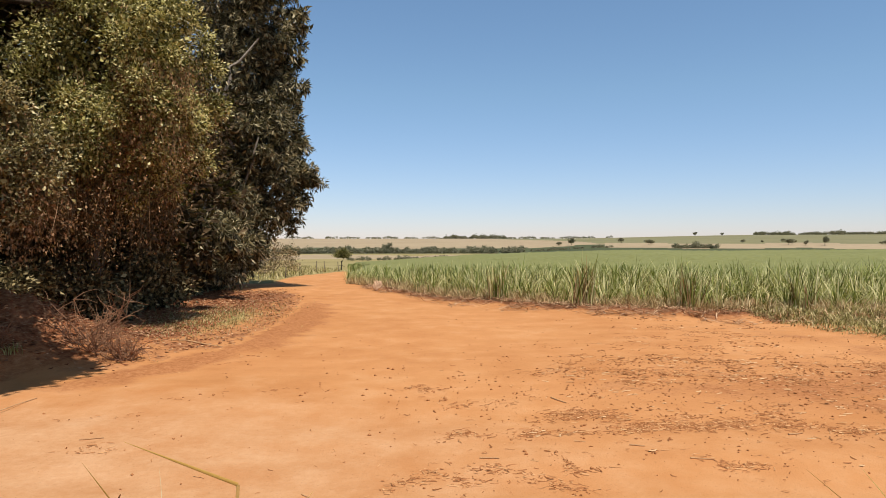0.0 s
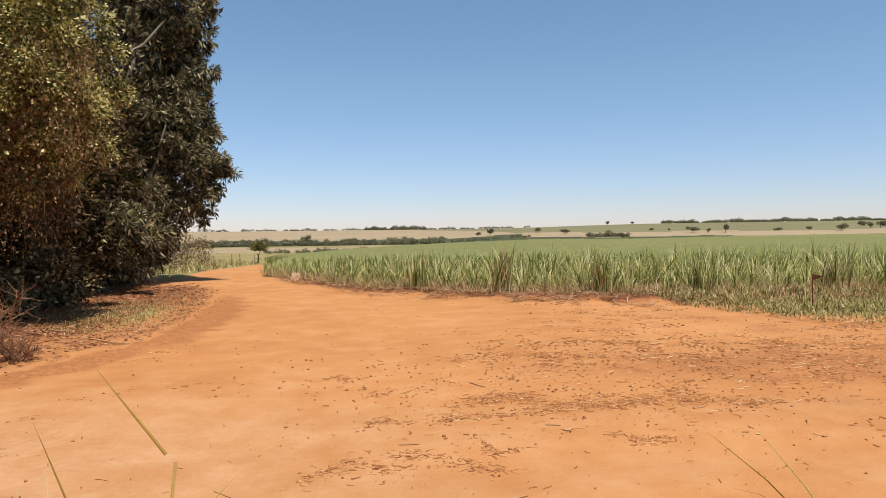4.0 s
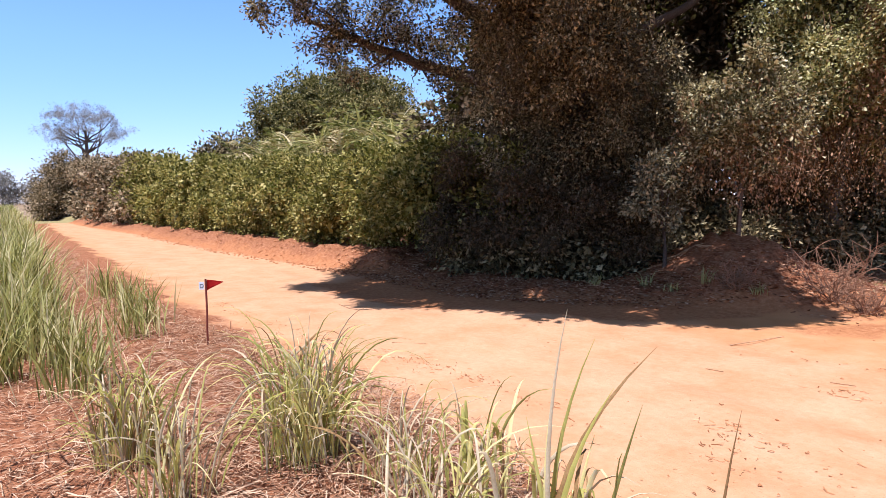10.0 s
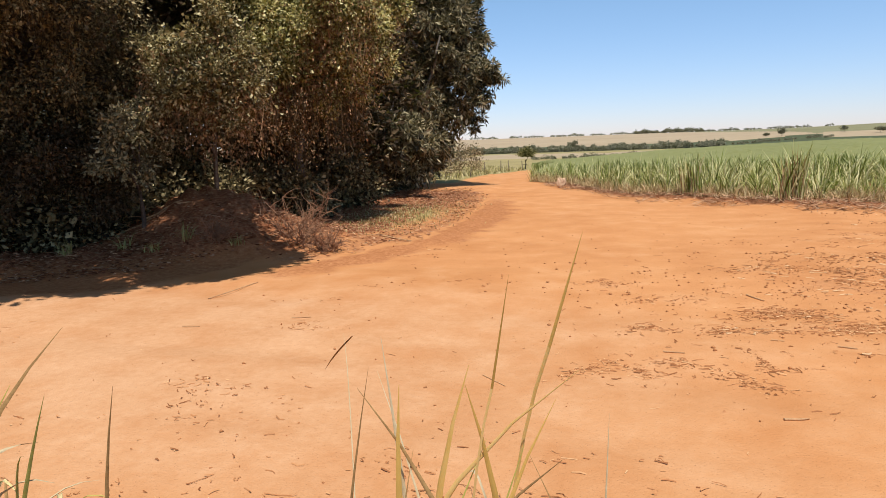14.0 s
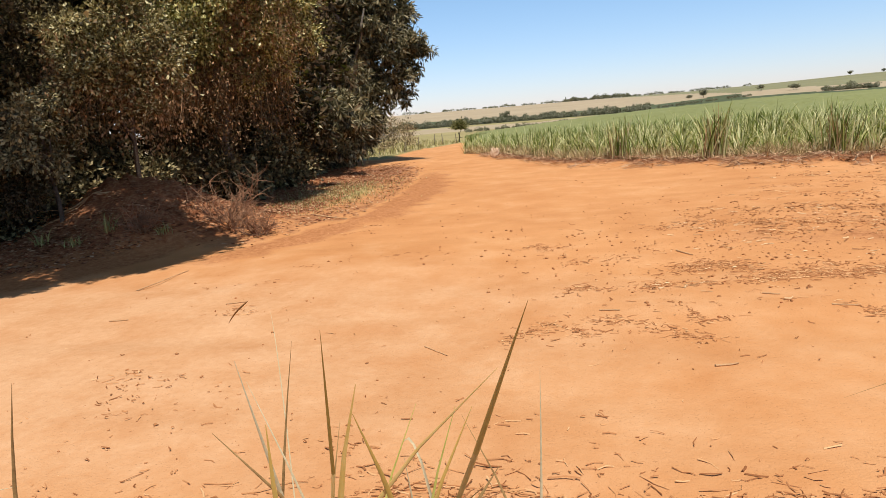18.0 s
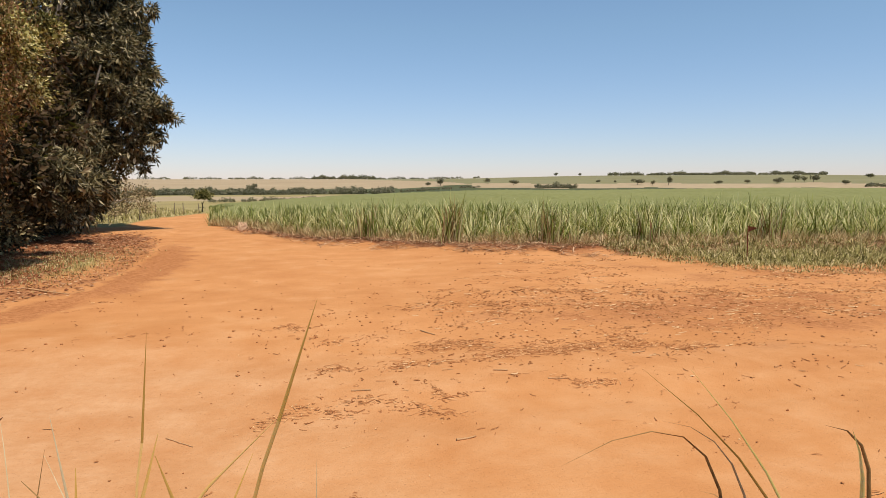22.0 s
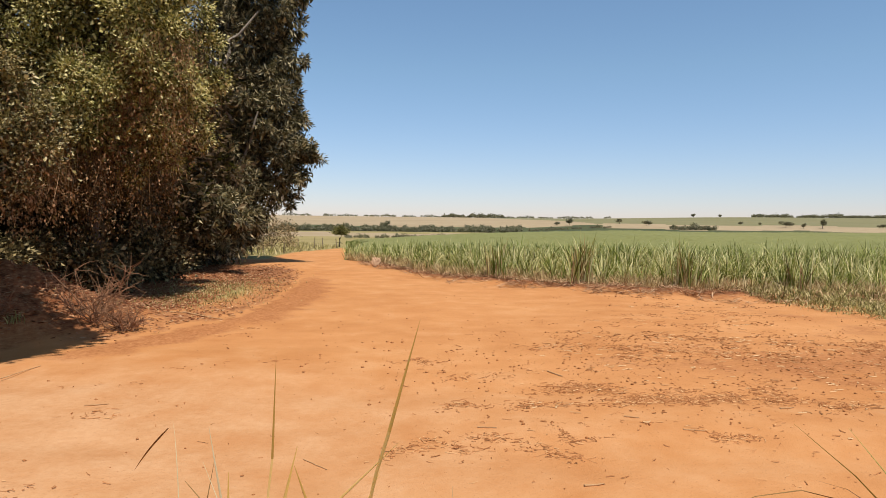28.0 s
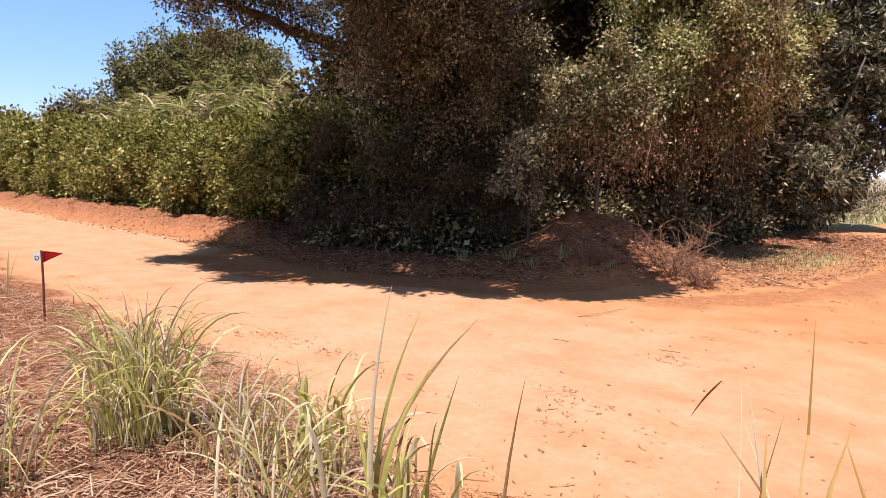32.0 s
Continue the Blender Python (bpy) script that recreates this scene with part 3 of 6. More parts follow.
def hanging_vines(t, blobs, n, lo, hi, mat, seed):
    """Thin dry strands with small leaves that hang from the crown of a tree."""
    r = np.random.default_rng(seed)
    o = np.array(t.location)
    b = np.array(blobs)[r.integers(0, len(blobs), n)]
    th = r.uniform(0, 6.28, n)
    k = r.uniform(0.7, 1.05, n)
    top = np.stack([b[:, 0] + np.cos(th) * b[:, 3] * k, b[:, 1] + np.sin(th) * b[:, 4] * k, b[:, 2] - b[:, 5] * r.uniform(-0.2, 0.5, n)], 1)
    ln = np.minimum(r.uniform(lo, hi, n), top[:, 2] - 0.25)
    ok = ln > 0.2
    top, ln = top[ok], ln[ok]
    m = len(top)
    strands = strips(r, top - o, r.uniform(0, 6.28, m), ln * r.uniform(0.5, 1.0, m), np.pi + r.normal(0, 0.25, m), r.normal(0, 0.9, m), r.uniform(0.003, 0.008, m), 5)
    part("vine", strands, mat, t, "dry brown hanging vine strands")
    per = 14
    s = r.uniform(0, 1, (m, per, 1))
    p = top[:, None] - s * ln[:, None, None] * np.array([0, 0, 1.0]) + r.normal(0, 0.09, (m, per, 3))
    part("vine_leaves", leaves(r, p.reshape(-1, 3) - o, 0.058, 0.027, 0.8), mat, t, "small dry vine leaves")


# crowns of the grove: rounded masses (x, y, z, half sizes)
MANGO = [(-7.2, 24.5, 8.3, 1.7, 2.4, 3.0), (-6.8, 24.6, 6.2, 1.3, 2.0, 1.7), (-5.7, 24.2, 4.3, 1.0, 1.2, 0.8), (-7.4, 23.4, 2.8, 1.4, 1.8, 1.3), (-7.4, 21.9, 1.2, 1.4, 1.5, 1.2),
         (-7.2, 24.5, 11.3, 1.8, 2.4, 3.0), (-6.8, 23.9, 4.9, 1.6, 1.8, 1.6), (-7.4, 20.0, 1.6, 1.3, 1.3, 1.3), (-6.2, 18.9, 1.7, 0.65, 0.6, 0.7), (-8.8, 25.6, 3.0, 1.8, 1.6, 2.6),
         (-5.5, 24.0, 8.5, 0.6, 0.7, 0.45), (-5.45, 24.0, 7.1, 0.55, 0.6, 0.36), (-5.45, 24.0, 5.35, 0.55, 0.7, 0.3), (-6.0, 24.2, 7.7, 0.6, 0.8, 0.5), (-5.9, 24.2, 6.1, 0.6, 0.8, 0.4), (-5.5, 24.0, 9.6, 0.6, 0.7, 0.5),
         (-5.0, 24.0, 3.95, 0.6, 0.8, 0.45), (-5.35, 23.9, 3.2, 0.6, 0.8, 0.42), (-5.9, 23.8, 2.55, 0.65, 0.8, 0.5), (-6.6, 23.6, 1.8, 0.7, 0.8, 0.6), (-7.0, 23.5, 1.2, 0.6, 0.8, 0.6)]
VINED = [(-6.2, 13.0, 5.1, 1.5, 1.5, 1.5), (-5.75, 13.4, 4.0, 0.95, 1.0, 0.95), (-6.2, 12.8, 3.8, 1.2, 1.1, 1.1), (-5.75, 13.7, 5.4, 0.9, 1.0, 1.3), (-6.1, 12.9, 2.95, 1.0, 0.9, 0.55),
         (-6.9, 12.4, 3.1, 0.8, 0.8, 0.8), (-6.3, 13.2, 6.6, 1.3, 1.3, 1.0), (-5.25, 12.5, 3.9, 0.65, 0.6, 0.8), (-5.15, 12.3, 4.9, 0.6, 0.6, 0.7), (-5.4, 14.6, 4.8, 0.7, 0.7, 0.8)]
BUSHY = [(-6.05, 9.55, 3.5, 0.3, 0.35, 0.3), (-6.2, 9.5, 3.05, 0.7, 0.6, 0.42), (-5.85, 9.8, 3.1, 0.35, 0.4, 0.3), (-6.8, 9.2, 3.15, 0.28, 0.35, 0.25), (-5.7, 9.8, 2.55, 0.32, 0.4, 0.3), (-5.95, 9.7, 2.6, 0.5, 0.5, 0.45), (-6.5, 9.3, 2.65, 0.52, 0.5, 0.5), (-6.15, 9.6, 2.3, 0.45, 0.45, 0.3)]
PALE = [(-7.2, 8.6, 1.6, 0.42, 0.4, 0.5), (-7.1, 9.0, 2.1, 0.36, 0.36, 0.45)]
SPREAD = [(-8.9, 9.4, 2.7, 1.3, 1.3, 1.4), (-8.4, 9.0, 4.2, 1.2, 1.4, 1.5), (-8.7, 8.0, 4.1, 1.5, 1.4, 1.4), (-8.7, 7.9, 4.8, 1.0, 1.2, 1.1), (-9.0, 11.4, 2.8, 1.3, 1.2, 1.4), (-10.2, 8.4, 2.6, 1.4, 1.2, 0.9)]
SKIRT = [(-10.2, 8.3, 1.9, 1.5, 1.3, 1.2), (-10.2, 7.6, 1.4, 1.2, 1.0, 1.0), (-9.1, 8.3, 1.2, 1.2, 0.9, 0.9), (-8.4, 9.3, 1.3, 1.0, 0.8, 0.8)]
SHELF = [(-7.7, 7.0, 4.5, 1.0, 1.3, 0.7), (-7.5, 7.2, 4.6, 1.1, 1.5, 0.75), (-8.0, 6.4, 5.3, 1.1, 1.3, 0.6), (-7.5, 6.2, 5.4, 1.3, 1.4, 0.7), (-8.5, 7.9, 4.1, 1.2, 1.2, 0.8), (-8.5, 9.0, 4.2, 0.9, 1.1, 0.8)]
# crown tops; the last mass is unseen, added to shade the gap below
UPPER = [(-7.1, 14.8, 7.2, 1.4, 1.3, 1.1), (-9.1, 9.8, 7.2, 2.0, 1.8, 1.1), (-8.6, 12.4, 7.6, 1.6, 1.5, 1.1), (-10.6, 10.4, 7.6, 2.2, 2.0, 1.3), (-6.7, 9.7, 7.4, 1.0, 0.8, 0.4)]
# unseen high limbs over the road edge, placed to cast its shade
AWNING = [(-6.9, 3.75, 6.45, 0.8, 0.6, 0.4), (-6.1, 3.9, 6.5, 0.6, 0.5, 0.35), (-11.5, 4.4, 6.6, 1.2, 1.0, 0.45), (-9.9, 4.7, 6.5, 1.0, 0.9, 0.45), (-10.0, 3.5, 6.4, 1.5, 1.3, 0.5), (-8.3, 3.8, 6.4, 1.4, 1.3, 0.5), (-6.8, 4.4, 6.5, 1.3, 1.2, 0.5), (-5.2, 5.2, 6.6, 1.0, 1.1, 0.5), (-9.2, 5.4, 6.7, 1.5, 1.3, 0.5), (-7.2, 5.9, 6.8, 1.3, 1.1, 0.5), (-4.9, 6.9, 6.8, 0.5, 0.35, 0.3), (-5.3, 6.1, 6.9, 0.7, 0.6, 0.4), (-4.0, 6.4, 6.8, 0.7, 0.6, 0.35), (-4.2, 5.6, 6.9, 0.7, 0.6, 0.4)]
BOUGH = [(-12.2, 5.6, 5.2, 1.4, 1.4, 0.45), (-11.8, 6.9, 5.0, 1.2, 1.3, 0.5), (-12.3, 4.5, 5.4, 0.8, 1.0, 0.4), (-11.0, 7.7, 4.5, 0.6, 0.9, 0.45), (-11.0, 6.6, 5.9, 1.5, 1.5, 0.6), (-11.4, 5.3, 6.3, 1.6, 1.5, 0.6),
         (-11.9, 6.3, 4.5, 1.1, 1.0, 0.4), (-12.4, 5.4, 4.6, 0.9, 0.8, 0.35), (-11.3, 7.2, 4.2, 0.8, 0.8, 0.35), (-12.6, 6.6, 4.9, 1.0, 0.9, 0.4), (-12.5, 4.7, 5.1, 0.7, 0.7, 0.35)]
THICKET = [(-14.2, 10.6, 2.6, 2.4, 1.6, 2.6), (-13.2, 12.9, 4.9, 2.8, 2.0, 3.2), (-10.9, 14.6, 3.8, 2.6, 2.0, 3.8), (-8.9, 16.6, 3.0, 2.0, 1.8, 3.0), (-8.7, 19.0, 2.6, 2.0, 2.0, 2.6), (-9.4, 22.0, 3.0, 2.2, 2.2, 3.0)]


def build_grove():
    t = tree("mango_tree", (-8.1, 25.2), MANGO, M_LEAF_MANGO, "tall dark green mango tree with drooping long leaves", 9.0, 0.32, (0.19, 0.050), 18.0, 14, 0.06, 0.5, M_PALEBARK, seed=2, core=True, ragged=1.0)
    for a, b in (((-7.0, 22.6, 4.9), (-7.75, 22.3, 7.3)), ((-7.3, 22.6, 6.2), (-6.2, 22.8, 8.6)), ((-6.9, 22.9, 3.2), (-6.1, 22.4, 5.2))):
        part("limb", tube(wander(np.random.default_rng(int(b[2] * 10)), a, b, 7, 0.10) - np.array(t.location), np.linspace(0.07, 0.03, 7), 6), M_PALEBARK, t, "pale exposed limb", smooth=True)
    t = tree("vine_covered_tree", (-7.4, 14.6), VINED, M_LEAF_VINED, "olive green tree draped with dry climbing vines", 5.0, 0.16, (0.068, 0.039), 60.0, 12, 0.10, 0.35, seed=3, core=True, ragged=0.7)
    hanging_vines(t, VINED, 420, 0.4, 1.5, M_LEAF_DRY, 61)
    # the lowest strands take the darker brown, imitating shade under the crown
    hanging_vines(t, VINED[4:6] + [(-6.2, 12.6, 2.7, 1.1, 0.7, 0.4), (-7.4, 13.0, 2.6, 1.0, 0.8, 0.4)], 340, 0.9, 2.0, M_LEAF_BROWN_SHADE, 66)
    hanging_vines(t, VINED[4:6], 260, 0.6, 1.6, M_LEAF_DRY, 67)
    hanging_vines(t, VINED[1:3] + VINED[7:9], 300, 0.4, 1.3, M_LEAF_DRY, 68)
    t = tree("low_bushy_tree", (-7.4, 11.2), BUSHY, M_LEAF_OLIVE, "small olive bushy tree over a mound of red earth", 2.6, 0.05, (0.058, 0.034), 84.0, 12, 0.09, 0.3, seed=4, core=True, ragged=1.0)
    hanging_vines(t, BUSHY, 260, 0.4, 1.1, M_LEAF_DRY, 62)
    tree("pale_leaved_shrub", (-7.6, 9.4), PALE, M_LEAF_PALE, "pale-leaved shrub at the edge of the dark grove", 1.6, 0.04, (0.062, 0.034), 70.0, 10, 0.08, 0.3, seed=6, ragged=1.0)
    t = tree("spreading_tree", (-10.6, 9.9), SPREAD, M_LEAF_DARK, "large dark shady tree with a low spreading crown", 5.5, 0.34, (0.056, 0.030), 54.0, 13, 0.10, 0.35, seed=5, core=True, ragged=1.0)
    hanging_vines(t, SPREAD + SHELF, 420, 0.4, 1.9, M_LEAF_BROWN_SHADE, 63)
    o = np.array(t.location)
    r = np.random.default_rng(65)
    # the skirt's dark brown is put in place of shade near the ground
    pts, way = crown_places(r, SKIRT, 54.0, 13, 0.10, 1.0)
    part("low_skirt", leaves(r, pts - o, 0.060, 0.032, 0.35, way), M_LEAF_BROWN_SHADE, t, "hanging leaves near the ground, darkened brown for shade")
    # the paler half-dry tone stands in for sun on the upper crown
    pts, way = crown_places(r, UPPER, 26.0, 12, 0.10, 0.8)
    part("upper_crown", leaves(r, pts - o, 0.10, 0.055, 0.3, way), M_LEAF_DRYMIX_SUN, t)
    pts, way = crown_places(r, SHELF, 58.0, 13, 0.10, 0.8)
    part("front_crown", leaves(r, pts - o, 0.056, 0.030, 0.3, way), M_LEAF_DARK, t)
    pts, way = crown_places(r, AWNING, 60.0, 12, 0.14)
    part("unseen_overhead_crown", leaves(r, pts - o, 0.15, 0.085, 0.3, way), M_LEAF_DARK, t)
    for b in UPPER + SHELF + AWNING:
        part("limb", tube(wander(r, (-10.5, 9.8, 4.6), b[:3], 6, 0.12) - o, np.linspace(0.13, 0.03, 6), 6), M_BARK, t, smooth=True)
    # the long bough over the road and its airy leaves
    o = np.array(t.location)
    r = np.random.default_rng(64)
    p = wander(r, (-10.6, 9.6, 2.9), (-11.4, 8.2, 4.1), 4, 0.04)
    p = np.concatenate([p, wander(r, (-11.4, 8.2, 4.1), (-12.4, 4.9, 5.1), 7, 0.08)[1:]])
    part("bough", tube(p - o, np.linspace(0.17, 0.04, len(p)), 8), M_BARK, t, smooth=True)
    for k in range(48):
        a = p[r.integers(3, len(p) - 1)]
        e = a + np.clip(np.array([r.normal(0, 0.5), r.normal(-0.3, 0.5), r.uniform(-0.5, 0.7)]), -0.8, 0.8)
        part("twig", tube(wander(r, a, e, 5, 0.05) - o, np.linspace(0.025, 0.006, 5), 5), M_BARK, t)
    pts, way = crown_places(r, BOUGH, 22.0, 12, 0.09, 1.0)
    part("bough_leaves", leaves(r, pts - o, 0.062, 0.036, 0.3, way), M_LEAF_DARK, t)
    for k, (x, y, w, h) in enumerate([(-10.6, 10.6, 1.3, 0.9), (-9.0, 11.6, 1.4, 1.0), (-12.4, 10.2, 1.5, 1.1), (-7.9, 13.6, 1.2, 0.9), (-7.6, 16.0, 1.1, 0.9), (-11.3, 7.9, 0.9, 0.65), (-9.9, 8.3, 0.9, 0.6), (-8.8, 9.0, 0.8, 0.6)]):
        z = on_ground(x, y)
        tree("undergrowth_bush", (x, y), [(x, y, z + h * 0.6, w, w * 0.8, h * 0.75), (x + 0.5 * w, y + 0.4, z + h * 0.5, w * 0.8, w * 0.7, h * 0.6)], M_LEAF_DARK, "dark leafy undergrowth bush beneath the trees", 0.7, 0.04, (0.10, 0.055), 24.0, 13, 0.14, 0.3, seed=170 + k, category="bush", group="undergrowth of the grove", core=True)
    # thicket leaves are browned dark to stand in for deep shade
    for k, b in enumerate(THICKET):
        tree("thicket_tree", (b[0], b[1]), [b, (b[0] + 0.6, b[1] + 0.5, b[2] + b[5] * 0.8, b[3] * 0.8, b[4] * 0.8, b[5] * 0.5)], M_LEAF_BROWN_SHADE, "thicket tree deep in the grove, leaves darkened brown for shade", 3.0, 0.12, (0.19, 0.105), 9.0, 13, 0.2, 0.3, seed=70 + k, group="thicket behind the grove", core=True)


def palm(place, seed, size=1.0):
    r = np.random.default_rng(seed)
    z0 = on_ground(place[0], place[1])
    t = thing("palm", (place[0], place[1], z0), "yellow-green palm with arching fronds behind the hedge", "palm", "palms behind the hedge")
    top = place[2] - z0 - 1.25
    part("trunk", tube(wander(r, (0, 0, -0.1), (0, 0, top), 5, 0.02), np.linspace(0.13, 0.09, 5), 7), M_BARK, t)
    for k in range(10):
        a, n = k * 2.4 + r.normal(0, 0.25), 30
        L, lean, bend = r.uniform(1.6, 2.5) * size, r.uniform(0.02, 0.75), r.uniform(0.7, 1.8)
        s = np.linspace(0, 1, n)
        th = lean + bend * s ** 1.3
        h, v = np.cumsum(np.sin(th)) * L / n, np.cumsum(np.cos(th)) * L / n
        c = np.stack([np.cos(a) * h, np.sin(a) * h, top + v], 1)
        way = np.stack([np.cos(a) * np.sin(th), np.sin(a) * np.sin(th), np.cos(th)], 1)
        rachis = strips(r, np.array([[0, 0, top]]), np.array([a]), np.array([L]), np.array([lean]), np.array([bend]), np.array([0.13]) * size, 9, 0.25)
        side = np.array([-np.sin(a), np.cos(a), 0])
        leaf = [leaves(r, c[3:], 0.34 * size, 0.056, 0.9, (side * sgn * 1.3 + way[3:] * 1.3) * 1.5) for sgn in (-1, 1)]
        tri = np.concatenate([rachis[1][:, [0, 1, 2]], rachis[1][:, [0, 2, 3]]])
        part("frond", join([(rachis[0], tri), *leaf]), M_FROND_DRY if r.uniform() < 0.3 else M_FROND, t)


def build_hedge():
    r = np.random.default_rng(19)
    xs = [-12.6, -14.6, -16.8, -19.2, -21.8, -24.6, -27.6, -31.0, -35.0, -39.5, -44.5, -50.0, -56.5, -64.0]
    for k, x in enumerate(xs):
        w = (abs(xs[k + 1] - x) if k + 1 < len(xs) else 8.0) * 0.95
        y = float(np.interp(x, [-64, -50, -38, -31, -22.6, -17.6, -13.7], [4.6, 6.2, 7.3, 7.6, 7.8, 8.0, 8.2]))
        h = float(np.interp(x, [-64, -48, -40, -33, -22, -17, -14], [5.2, 4.9, 4.05, 3.55, 2.95, 2.75, 2.95])) + 0.12 * math.sin(k * 2.1)
        far = max(1.0, -x / 20)
        mat, lab = (M_LEAF_HEDGE, "leafy green hedge bush on a red earth bank") if k < 11 else (M_LEAF_DRYMIX_SUN, "thinning half-dry hedge bush at the far end")
        blobs = [(x, y, 1.35, w * 1.1, 0.9, 0.85), (x - 0.25 * w, y, 2.1, w * 1.1, 0.9, 0.85), (x + 0.35 * w, y + 0.1, h - 0.9, w, 0.9, 0.7), (x - 0.5 * w, y + 0.3, h - 0.75, w * 0.7, 0.8, 0.55)]
        for j in range(9):
            q = r.uniform(0.35, 0.62) * far ** 0.5
            z = r.uniform(0.9, h - 0.35)
            blobs.append((x + r.uniform(-0.9, 0.9) * w, y - r.uniform(0.45, 0.95) * (1 if z < h - 0.9 else 0.4), z, q * 1.2, q, q * 0.85))
        tree("hedge_bush", (x, y + 0.4), blobs, mat, lab, 2.2, 0.06, (0.098 * far ** 0.7, 0.06 * far ** 0.7), 22.0 / far ** 2, 13, 0.11 * far ** 0.5, 0.2, seed=20 + k, category="hedge", group="hedge along the road", core=True, ragged=0.4, inside=5.0 / far)
    for k, p in enumerate([(-29.5, 9.4, 3.9), (-28.0, 9.8, 4.0), (-25.9, 9.9, 4.0), (-24.4, 10.2, 4.1), (-22.6, 10.4, 4.1), (-21.2, 10.6, 4.2), (-23.6, 9.6, 3.7), (-33.0, 9.6, 4.0), (-19.8, 11.0, 4.1), (-26.8, 9.3, 3.7), (-18.2, 10.2, 3.7), (-16.9, 10.0, 3.5)]):
        palm((p[0], p[1] - 0.3, p[2] + 0.2), 90 + k)


def build_far_left():
    tree("dome_tree", (-43, 18.6), [(-42.4, 18.7, 6.7, 4.4, 4.9, 3.2), (-41.6, 14.7, 6.4, 2.6, 2.3, 1.9), (-41.6, 22.7, 6.2, 2.6, 2.4, 1.8), (-39.6, 18.7, 7.1, 2.2, 3.4, 2.2), (-40.6, 16.7, 8.0, 1.8, 1.8, 1.2), (-40.6, 20.5, 7.9, 1.8, 1.9, 1.2)],
         M_LEAF_DOME, "dome-shaped green tree behind the hedge", 6.0, 0.3, (0.18, 0.105), 9.0, 18, 0.16, 0.1, seed=40, branching=2, core=True, ragged=0.15)
    tree("bare_tree", (-90, 7.0), [(-90, 6.4, 12.6, 2.4, 2.6, 0.8), (-90, 3.3, 10.4, 1.4, 1.6, 0.6), (-90, 10.3, 10.7, 1.4, 1.6, 0.6), (-90, 4.1, 11.9, 1.6, 1.8, 0.6), (-90, 8.8, 12.0, 1.6, 1.8, 0.6), (-89, 6.2, 10.7, 1.6, 1.8, 0.5), (-89, 9.3, 9.7, 1.3, 1.4, 0.45), (-89, 3.9, 9.5, 1.3, 1.3, 0.45)],
         M_LEAF_GREY_HAZE, "half-bare grey tree with a flat spreading crown", 9.5, 0.34, (0.17, 0.08), 4.6, 12, 0.24, 0.1, M_BARK, seed=41, branching=3, limb=0.30, ragged=1.0)
    tree("round_far_tree", (-60, 17), [(-60, 16.5, 5.9, 3.0, 2.6, 1.3), (-59, 14.4, 5.6, 1.8, 1.6, 0.9)], M_LEAF_DARK, "dark round tree far behind the hedge", 4.5, 0.2, (0.3, 0.16), 3.0, 22, 0.35, 0.1, seed=43)
    tree("brown_bush", (-68, 2.6), [(-68, 2.4, 3.0, 2.2, 1.5, 2.3), (-67, 3.4, 4.3, 2.0, 1.3, 1.6), (-66, 1.6, 2.0, 1.6, 0.9, 1.4)], M_LEAF_DRYMIX_SUN, "brown dry bush at the roadside", 2.0, 0.1, (0.20, 0.09), 7.0, 24, 0.3, 0.1, seed=42, category="bush", core=True)
    # the grey of these trees is lightened to put distance haze into it
    for k, (x, y, s) in enumerate([(-148, -11, 0.7), (-153, -4, 0.75), (-160, 4, 0.7), (-170, 12, 0.8), (-140, -18, 0.6), (-132, -25, 0.6)]):
        z = on_ground(x, y)
        tree("far_roadside_tree", (x, y), [(x, y, z + 5.4 * s, 3.6 * s, 4.4 * s, 2.0 * s), (x, y + 3, z + 3.0 * s, 2.6 * s, 2.6 * s, 2.0 * s), (x + 2, y - 1, z + 1.6 * s, 3.2 * s, 4.6 * s, 1.6 * s)], M_LEAF_GREY_HAZE, "far grey thin-leaved tree beside the dirt road, paled for haze", 5.5 * s, 0.25, (0.45, 0.2), 1.9, 16, 0.5, 0.1, seed=50 + k, ragged=1.0, group="far roadside trees")


build_grove()
build_hedge()
build_far_left()


# ---- cane field ----
def field_points(r, n, x0, x1, d0, d1):
    x = r.uniform(x0, x1, n)
    return x, line_y(CANE_FRONT, x) + d0 + (d1 - d0) * r.uniform(0, 1, n)


